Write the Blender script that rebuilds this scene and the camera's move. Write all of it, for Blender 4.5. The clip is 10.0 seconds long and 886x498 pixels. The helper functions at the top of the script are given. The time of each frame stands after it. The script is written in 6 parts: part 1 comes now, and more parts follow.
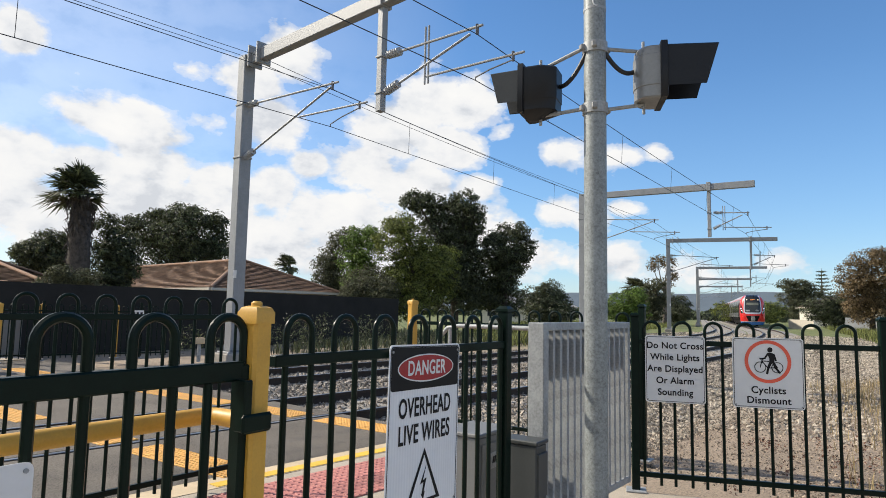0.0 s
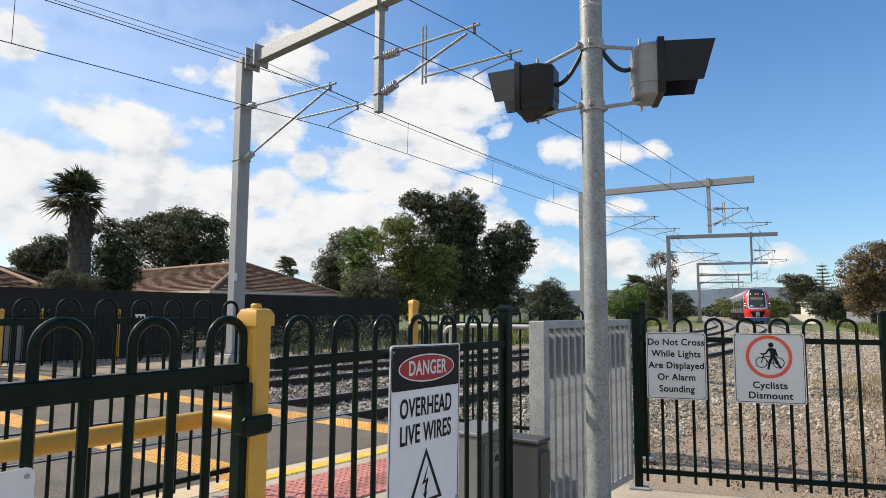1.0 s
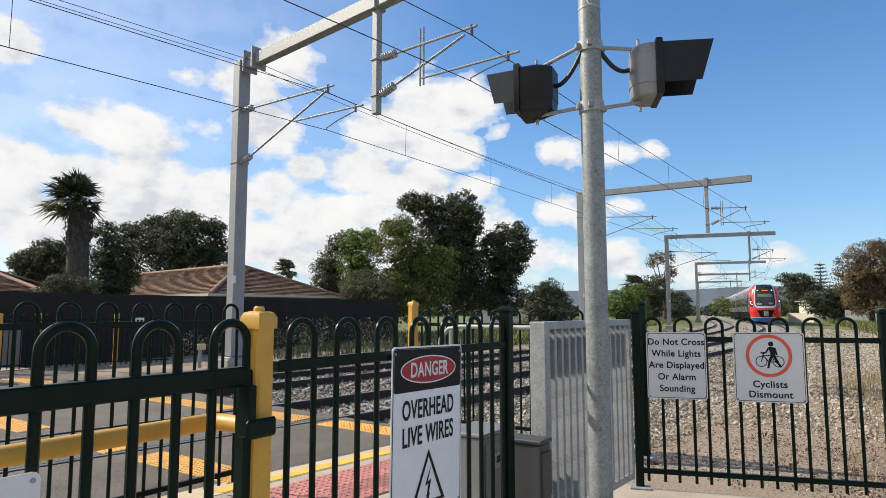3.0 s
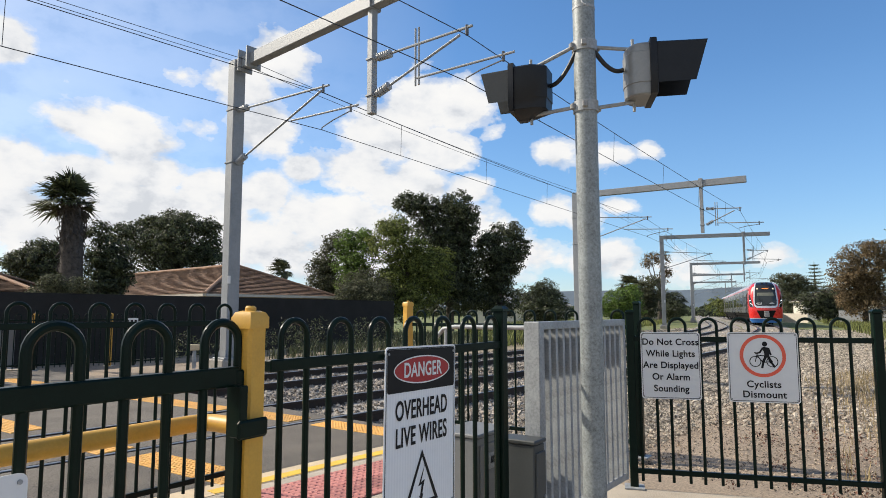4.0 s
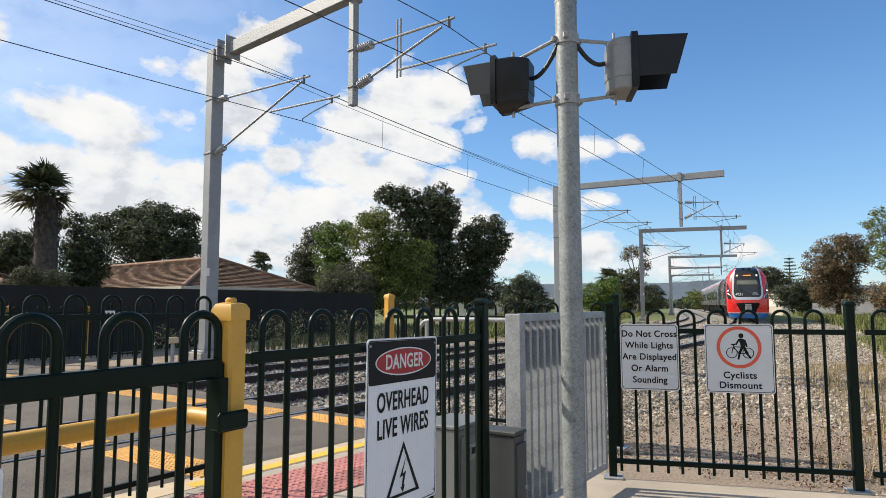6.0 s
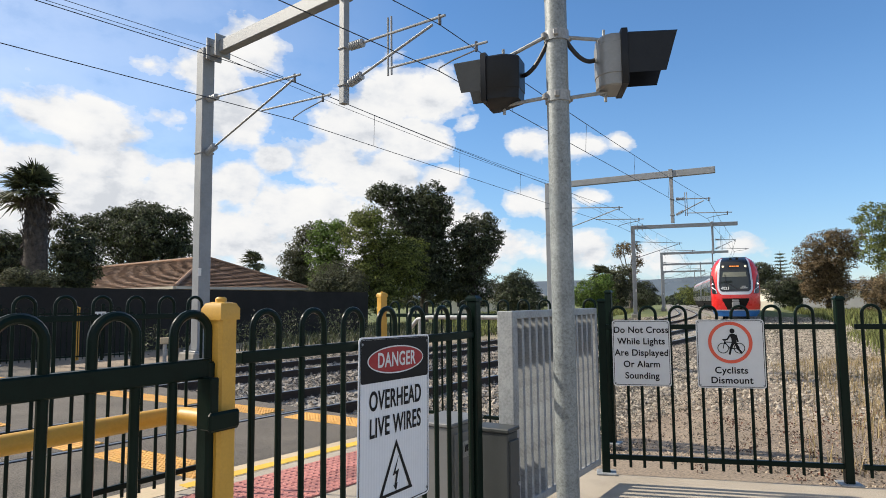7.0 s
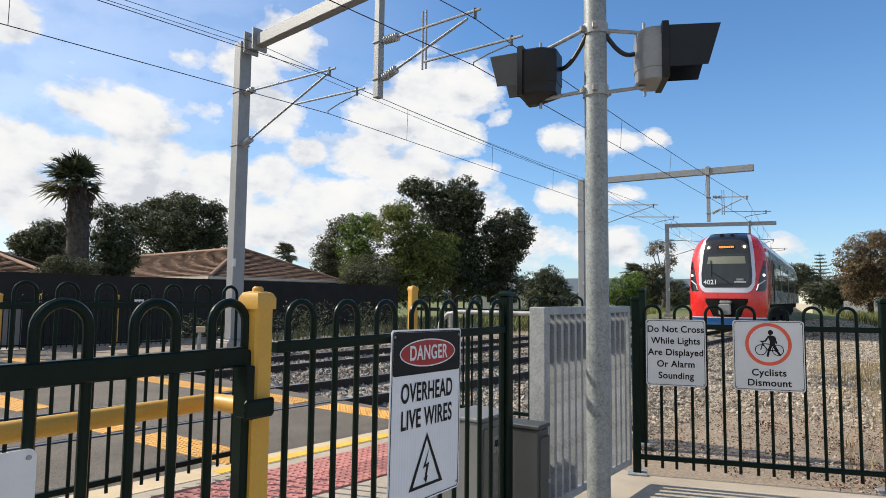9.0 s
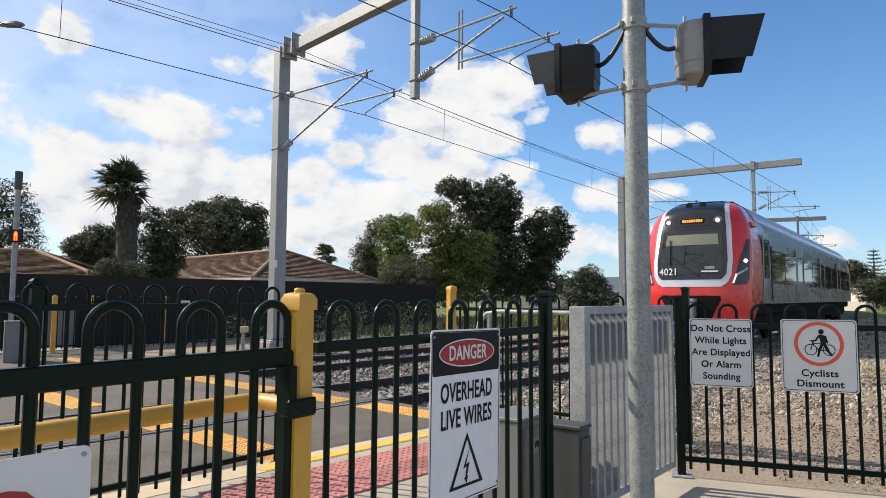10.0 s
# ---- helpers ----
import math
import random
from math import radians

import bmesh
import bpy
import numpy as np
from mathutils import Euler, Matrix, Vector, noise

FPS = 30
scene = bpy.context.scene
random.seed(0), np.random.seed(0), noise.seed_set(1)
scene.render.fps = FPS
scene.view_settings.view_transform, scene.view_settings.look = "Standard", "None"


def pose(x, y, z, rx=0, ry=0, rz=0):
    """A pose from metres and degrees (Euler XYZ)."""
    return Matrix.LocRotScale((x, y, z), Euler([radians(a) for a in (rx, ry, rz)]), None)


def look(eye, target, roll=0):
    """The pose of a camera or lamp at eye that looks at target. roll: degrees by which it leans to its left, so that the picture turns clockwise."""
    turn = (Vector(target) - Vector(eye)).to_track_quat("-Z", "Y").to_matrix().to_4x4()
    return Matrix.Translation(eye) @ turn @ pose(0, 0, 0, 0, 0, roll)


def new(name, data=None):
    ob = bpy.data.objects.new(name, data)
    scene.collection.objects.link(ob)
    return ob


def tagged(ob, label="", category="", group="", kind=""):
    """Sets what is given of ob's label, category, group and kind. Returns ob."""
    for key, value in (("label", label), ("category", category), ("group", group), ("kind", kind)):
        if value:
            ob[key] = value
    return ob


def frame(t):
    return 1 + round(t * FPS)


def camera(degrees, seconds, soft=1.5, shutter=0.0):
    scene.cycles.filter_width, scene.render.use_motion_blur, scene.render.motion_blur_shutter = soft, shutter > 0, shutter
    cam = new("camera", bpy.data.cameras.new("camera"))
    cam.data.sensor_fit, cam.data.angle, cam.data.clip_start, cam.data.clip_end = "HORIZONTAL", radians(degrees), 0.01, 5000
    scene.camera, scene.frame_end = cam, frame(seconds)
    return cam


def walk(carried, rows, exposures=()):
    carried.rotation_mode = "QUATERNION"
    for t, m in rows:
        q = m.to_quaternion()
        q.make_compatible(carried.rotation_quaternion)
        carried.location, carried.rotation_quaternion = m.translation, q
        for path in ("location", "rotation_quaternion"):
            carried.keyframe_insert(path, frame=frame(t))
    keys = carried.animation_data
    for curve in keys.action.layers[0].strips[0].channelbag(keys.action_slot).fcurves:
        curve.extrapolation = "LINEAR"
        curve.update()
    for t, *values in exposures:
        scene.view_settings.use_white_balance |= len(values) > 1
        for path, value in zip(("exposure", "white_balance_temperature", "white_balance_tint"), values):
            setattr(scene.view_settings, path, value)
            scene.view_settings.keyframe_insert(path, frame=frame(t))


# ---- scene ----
cam = camera(70.0, 10.0, 0.9, 0.0)
PATH = [
    (0, (0.008, 0.007, 1.45), (0.008, 1.998, 1.643), 1.1),
    (0.5, (0.013, 0.008, 1.448), (0.011, 1.998, 1.641), 0.5),
    (1, (0.014, 0.007, 1.45), (0.013, 1.997, 1.642), 0.3),
    (1.5, (0.009, 0.004, 1.45), (0.009, 1.995, 1.643), 0.1),
    (2, (0.006, 0.001, 1.45), (0.006, 1.992, 1.644), 0.1),
    (2.5, (0.0, 0.0, 1.451), (0.0, 1.99, 1.646), 0.0),
    (4, (0.011, 0.01, 1.449), (0.029, 2.0, 1.646), -0.1),
    (4.5, (0.015, 0.016, 1.445), (0.048, 2.007, 1.637), 0.2),
    (5, (0.011, 0.015, 1.442), (0.06, 2.006, 1.626), -0.1),
    (5.5, (0.005, 0.01, 1.446), (0.07, 2.001, 1.624), 0.1),
    (7, (0.015, 0.013, 1.444), (0.115, 2.003, 1.612), -0.6),
    (7.5, (0.003, 0.016, 1.441), (0.107, 2.007, 1.606), -0.0),
    (8, (0.002, 0.015, 1.44), (0.102, 2.006, 1.603), 0.4),
    (8.5, (-0.004, 0.026, 1.437), (0.088, 2.017, 1.599), 0.7),
    (9, (-0.001, 0.023, 1.44), (0.003, 2.017, 1.592), 0.6),
    (9.5, (0.004, 0.013, 1.442), (-0.076, 2.005, 1.593), 0.4),
    (10, (-0.002, 0.02, 1.442), (-0.118, 2.011, 1.592), 0.3),
]
walk(cam, [(t, look(eye, target, roll)) for t, eye, target, roll in PATH])

# ---- light ----
SUN_LEFT, SUN_UP = 73.0, 37.0  # degrees left of straight ahead, degrees above the horizon
sun = new("sun", bpy.data.lights.new("sun", "SUN"))
sun.data.energy, sun.data.angle, sun.data.color = 5.0, radians(0.6), (1.0, 0.91, 0.77)
sun_way = Vector((-math.sin(radians(SUN_LEFT)) * math.cos(radians(SUN_UP)), math.cos(radians(SUN_LEFT)) * math.cos(radians(SUN_UP)), math.sin(radians(SUN_UP))))
sun.matrix_world = look(sun_way * 60, (0, 0, 0))


def node(nt, kind, inputs=None, operation="", use_clamp=False, data_type=""):
    nd = nt.nodes.new(kind)
    if operation:
        nd.operation = operation
    if use_clamp:
        nd.use_clamp = True
    if data_type:
        nd.data_type = data_type
    for k, v in (inputs or {}).items():
        if hasattr(v, "is_linked"):
            nt.links.new(v, nd.inputs[k])
        else:
            nd.inputs[k].default_value = v
    return nd


def maths(nt, op, a, b=0.0, clamp=False):
    return node(nt, "ShaderNodeMath", {0: a, 1: b}, operation=op, use_clamp=clamp).outputs[0]


def ramp(nt, fac, stops, mode="LINEAR"):
    nd = node(nt, "ShaderNodeValToRGB", {0: fac})
    cr = nd.color_ramp
    cr.interpolation = mode
    while len(cr.elements) < len(stops):
        cr.elements.new(0.5)
    for e, (p, c) in zip(cr.elements, stops):
        e.position = p
        e.color = (*c, 1) if isinstance(c, tuple) else (c, c, c, 1)
    return nd.outputs[0]


# cumulus: degrees right of straight ahead, degrees up, half width, half height
CLOUDS_LEFT = [(-35.1, 19.7, 2.1, 2.1), (-28.3, 14.8, 4.6, 2.5), (-25.8, 13.2, 4.4, 2.8), (-14.5, 21.9, 3.2, 3.1),
               (-17.6, 19.3, 3.4, 2.5), (-16.0, 15.9, 3.4, 2.8), (-34.3, 11.0, 3.7, 3.1), (-29.9, 10.7, 5.2, 2.5), (-24.6, 11.6, 4.7, 2.2), (-33.2, 7.3, 5.6, 3.4), (-25.7, 7.9, 7.9, 3.9),
               (-20.3, 10.6, 3.0, 2.1), (-15.4, 10.1, 2.9, 2.5), (-24.0, 7.0, 17.0, 5.0), (-42.0, 12.0, 6.0, 5.0), (-48, 14, 9, 6), (-60, 12, 14, 8)]
CLOUDS_MID = [(-1.3, 18.7, 4.6, 2.9), (2.4, 18.2, 3.1, 3.1), (-4.4, 16.0, 5.1, 3.4), (0.3, 14.5, 5.2, 2.6), (-7.2, 12.4, 5.1, 2.8), (-11.9, 12.5, 2.1, 1.5),
              (-3.3, 11.2, 6.3, 2.9), (-9.4, 8.1, 7.8, 3.4), (2.6, 11.0, 2.9, 1.7), (-16.7, 5.9, 8.4, 3.3), (0.8, 7.7, 6.9, 3.4), (-5.0, 6.0, 14.0, 4.6)]
CLOUDS_RIGHT = [(11.1, 14.1, 3.0, 2.0), (15.8, 13.5, 3.2, 1.4), (18.9, 13.7, 1.8, 1.1), (10.3, 9.0, 2.8, 2.0), (13.2, 8.2, 2.4, 1.6), (15.9, 9.3, 1.8, 1.0), (8.5, 5.1, 5.0, 2.8), (14.9, 4.5, 4.8, 2.2)]
THIN = [(-22.5, 19.4, 2.0, 1.1), (-21.0, 15.6, 2.2, 1.6), (4.8, 15.8, 1.8, 1.2), (28.3, 4.4, 2.7, 1.5), (20.4, 3.4, 5.5, 1.9)]
CLOUDS = [(*c, 1.0) for c in CLOUDS_LEFT + CLOUDS_MID] + [(*c, 0.85) for c in CLOUDS_RIGHT] + [(*c, 0.72) for c in THIN]


def make_world():
    w = bpy.data.worlds.new("sky")
    scene.world = w
    w.use_nodes = True
    nt = w.node_tree
    nt.nodes.clear()
    sky = node(nt, "ShaderNodeTexSky")
    sky.sky_type, sky.sun_disc, sky.sun_elevation, sky.sun_rotation = "NISHITA", False, radians(SUN_UP), radians(-SUN_LEFT)
    sky.air_density, sky.dust_density, sky.ozone_density = 1.0, 0.1, 4.5
    tc = node(nt, "ShaderNodeTexCoord")
    xyz = node(nt, "ShaderNodeSeparateXYZ", {0: tc.outputs["Generated"]})
    az = maths(nt, "MULTIPLY", maths(nt, "ARCTAN2", xyz.outputs[0], xyz.outputs[1]), 57.2958)
    el = maths(nt, "MULTIPLY", maths(nt, "ARCSINE", xyz.outputs[2]), 57.2958)
    total = None
    for a, e, wd, ht, k in CLOUDS:
        dx = maths(nt, "DIVIDE", maths(nt, "SUBTRACT", az, a), wd)
        dy = maths(nt, "DIVIDE", maths(nt, "SUBTRACT", el, e), ht)
        r = maths(nt, "ADD", maths(nt, "MULTIPLY", dx, dx), maths(nt, "MULTIPLY", dy, dy))
        g = maths(nt, "MULTIPLY", maths(nt, "EXPONENT", maths(nt, "MULTIPLY", r, -1.0)), k)
        total = g if total is None else maths(nt, "MAXIMUM", total, g)
    # the rest of the sky: broken cloud behind and to the sides
    away = maths(nt, "MULTIPLY", maths(nt, "SUBTRACT", maths(nt, "ABSOLUTE", az), 55.0), 0.04, True)
    low = maths(nt, "SUBTRACT", 1.0, maths(nt, "DIVIDE", el, 70.0), True)
    total = maths(nt, "MAXIMUM", total, maths(nt, "MULTIPLY", maths(nt, "MULTIPLY", away, low), 0.62))
    vec = node(nt, "ShaderNodeVectorMath", {0: tc.outputs["Generated"], 1: (1, 1, 1.6)}, operation="MULTIPLY").outputs[0]
    n1 = node(nt, "ShaderNodeTexNoise", {"Vector": vec, "Scale": 15.0, "Detail": 9.0, "Roughness": 0.56})
    n2 = node(nt, "ShaderNodeTexNoise", {"Vector": vec, "Scale": 36.0, "Detail": 6.0, "Roughness": 0.62})
    dens = maths(nt, "ADD", total, maths(nt, "MULTIPLY", maths(nt, "SUBTRACT", n1.outputs[0], 0.5), 1.35))
    dens = maths(nt, "ADD", dens, maths(nt, "MULTIPLY", maths(nt, "SUBTRACT", n2.outputs[0], 0.5), 0.35))
    mask = ramp(nt, dens, [(0.36, 0.0), (0.49, 0.5), (0.72, 1.0)], "EASE")
    haze = maths(nt, "MULTIPLY", maths(nt, "SUBTRACT", 1.0, maths(nt, "DIVIDE", el, 20.0), True), 0.42)
    puff = node(nt, "ShaderNodeTexNoise", {"Vector": node(nt, "ShaderNodeVectorMath", {0: vec, 1: (-0.02, 0.0, 0.035)}, operation="ADD").outputs[0], "Scale": 15.0, "Detail": 7.0, "Roughness": 0.56})
    lit = maths(nt, "SUBTRACT", n1.outputs[0], puff.outputs[0])
    body = node(nt, "ShaderNodeTexNoise", {"Vector": vec, "Scale": 5.0, "Detail": 5.0})
    shade = maths(nt, "ADD", maths(nt, "MULTIPLY", lit, 1.1), body.outputs[0])
    tone = ramp(nt, shade, [(0.26, (0.74, 0.77, 0.82)), (0.40, (0.91, 0.925, 0.95)), (0.54, (1.0, 1.0, 1.0)), (0.8, (1.06, 1.05, 1.03))])
    clear = node(nt, "ShaderNodeHueSaturation", {"Saturation": 1.12, "Color": sky.outputs[0]})
    blue = node(nt, "ShaderNodeBackground", {0: clear.outputs[0], 1: SKY})
    white = node(nt, "ShaderNodeBackground", {0: tone, 1: CLOUD})
    veil = maths(nt, "MULTIPLY", maths(nt, "DIVIDE", maths(nt, "SUBTRACT", 2.0, az), 55.0, True), 0.62)
    fac = maths(nt, "MAXIMUM", mask, veil)
    air = node(nt, "ShaderNodeBackground", {0: (0.28, 0.50, 0.83, 1), 1: CLOUD})
    low_sky = node(nt, "ShaderNodeMixShader", {0: haze, 1: blue.outputs[0], 2: air.outputs[0]})
    mix = node(nt, "ShaderNodeMixShader", {0: fac, 1: low_sky.outputs[0], 2: white.outputs[0]})
    node(nt, "ShaderNodeOutputWorld", {0: mix.outputs[0]})


SKY, CLOUD = 0.145, 0.77
make_world()
scene.view_settings.exposure = 0.25

# ---- materials ----
def material(name, colour, rough=0.6, metal=0.0, vary=0.15, scale=6.0, bump=0.0, bump_scale=60.0, emit=None, coat=0.0, dirt=None, per_object=0.0, per_island=0.0, spec=0.5, fine=0.4):
    """A surface with broad stains and fine grain; colour is its base colour."""
    m = bpy.data.materials.new(name)
    m.use_nodes = True
    nt = m.node_tree
    b = nt.nodes["Principled BSDF"]
    tc = node(nt, "ShaderNodeTexCoord")
    n1 = node(nt, "ShaderNodeTexNoise", {"Vector": tc.outputs["Object"], "Scale": scale, "Detail": 5.0, "Roughness": 0.6})
    n2 = node(nt, "ShaderNodeTexNoise", {"Vector": tc.outputs["Object"], "Scale": bump_scale, "Detail": 4.0, "Roughness": 0.65})
    f = maths(nt, "ADD", maths(nt, "MULTIPLY", n1.outputs[0], 1.0 - fine), maths(nt, "MULTIPLY", n2.outputs[0], fine))
    if per_object:
        oi = node(nt, "ShaderNodeObjectInfo")
        f = maths(nt, "ADD", f, maths(nt, "MULTIPLY", maths(nt, "SUBTRACT", oi.outputs["Random"], 0.5), per_object))
    if per_island:
        gi = node(nt, "ShaderNodeNewGeometry")
        f = maths(nt, "ADD", f, maths(nt, "MULTIPLY", maths(nt, "SUBTRACT", gi.outputs["Random Per Island"], 0.5), per_island))
    lo = tuple(c * (1 - vary * 1.6) for c in colour)
    hi = tuple(min(1.0, c * (1 + vary * 1.4)) for c in colour)
    stops = [(0.3, lo), (0.5, colour), (0.72, hi)]
    if dirt:
        stops = [(0.22, dirt)] + stops
    nt.links.new(ramp(nt, f, stops), b.inputs["Base Color"])
    b.inputs["Metallic"].default_value = metal
    b.inputs["Specular IOR Level"].default_value = spec
    nt.links.new(maths(nt, "ADD", rough - 0.08, maths(nt, "MULTIPLY", n1.outputs[0], 0.16)), b.inputs["Roughness"])
    if coat:
        b.inputs["Coat Weight"].default_value = coat
        b.inputs["Coat Roughness"].default_value = 0.06
    if bump:
        bp = node(nt, "ShaderNodeBump", {"Strength": 0.6, "Distance": bump, "Height": n2.outputs[0]})
        nt.links.new(bp.outputs[0], b.inputs["Normal"])
    if emit:
        b.inputs["Emission Color"].default_value = (*emit[0], 1)
        b.inputs["Emission Strength"].default_value = emit[1]
    return m


def glass(name, tint=(0.02, 0.025, 0.03), rough=0.03):
    m = bpy.data.materials.new(name)
    m.use_nodes = True
    b = m.node_tree.nodes["Principled BSDF"]
    b.inputs["Base Color"].default_value = (*tint, 1)
    b.inputs["Roughness"].default_value = rough
    b.inputs["Specular IOR Level"].default_value = 0.7
    return m


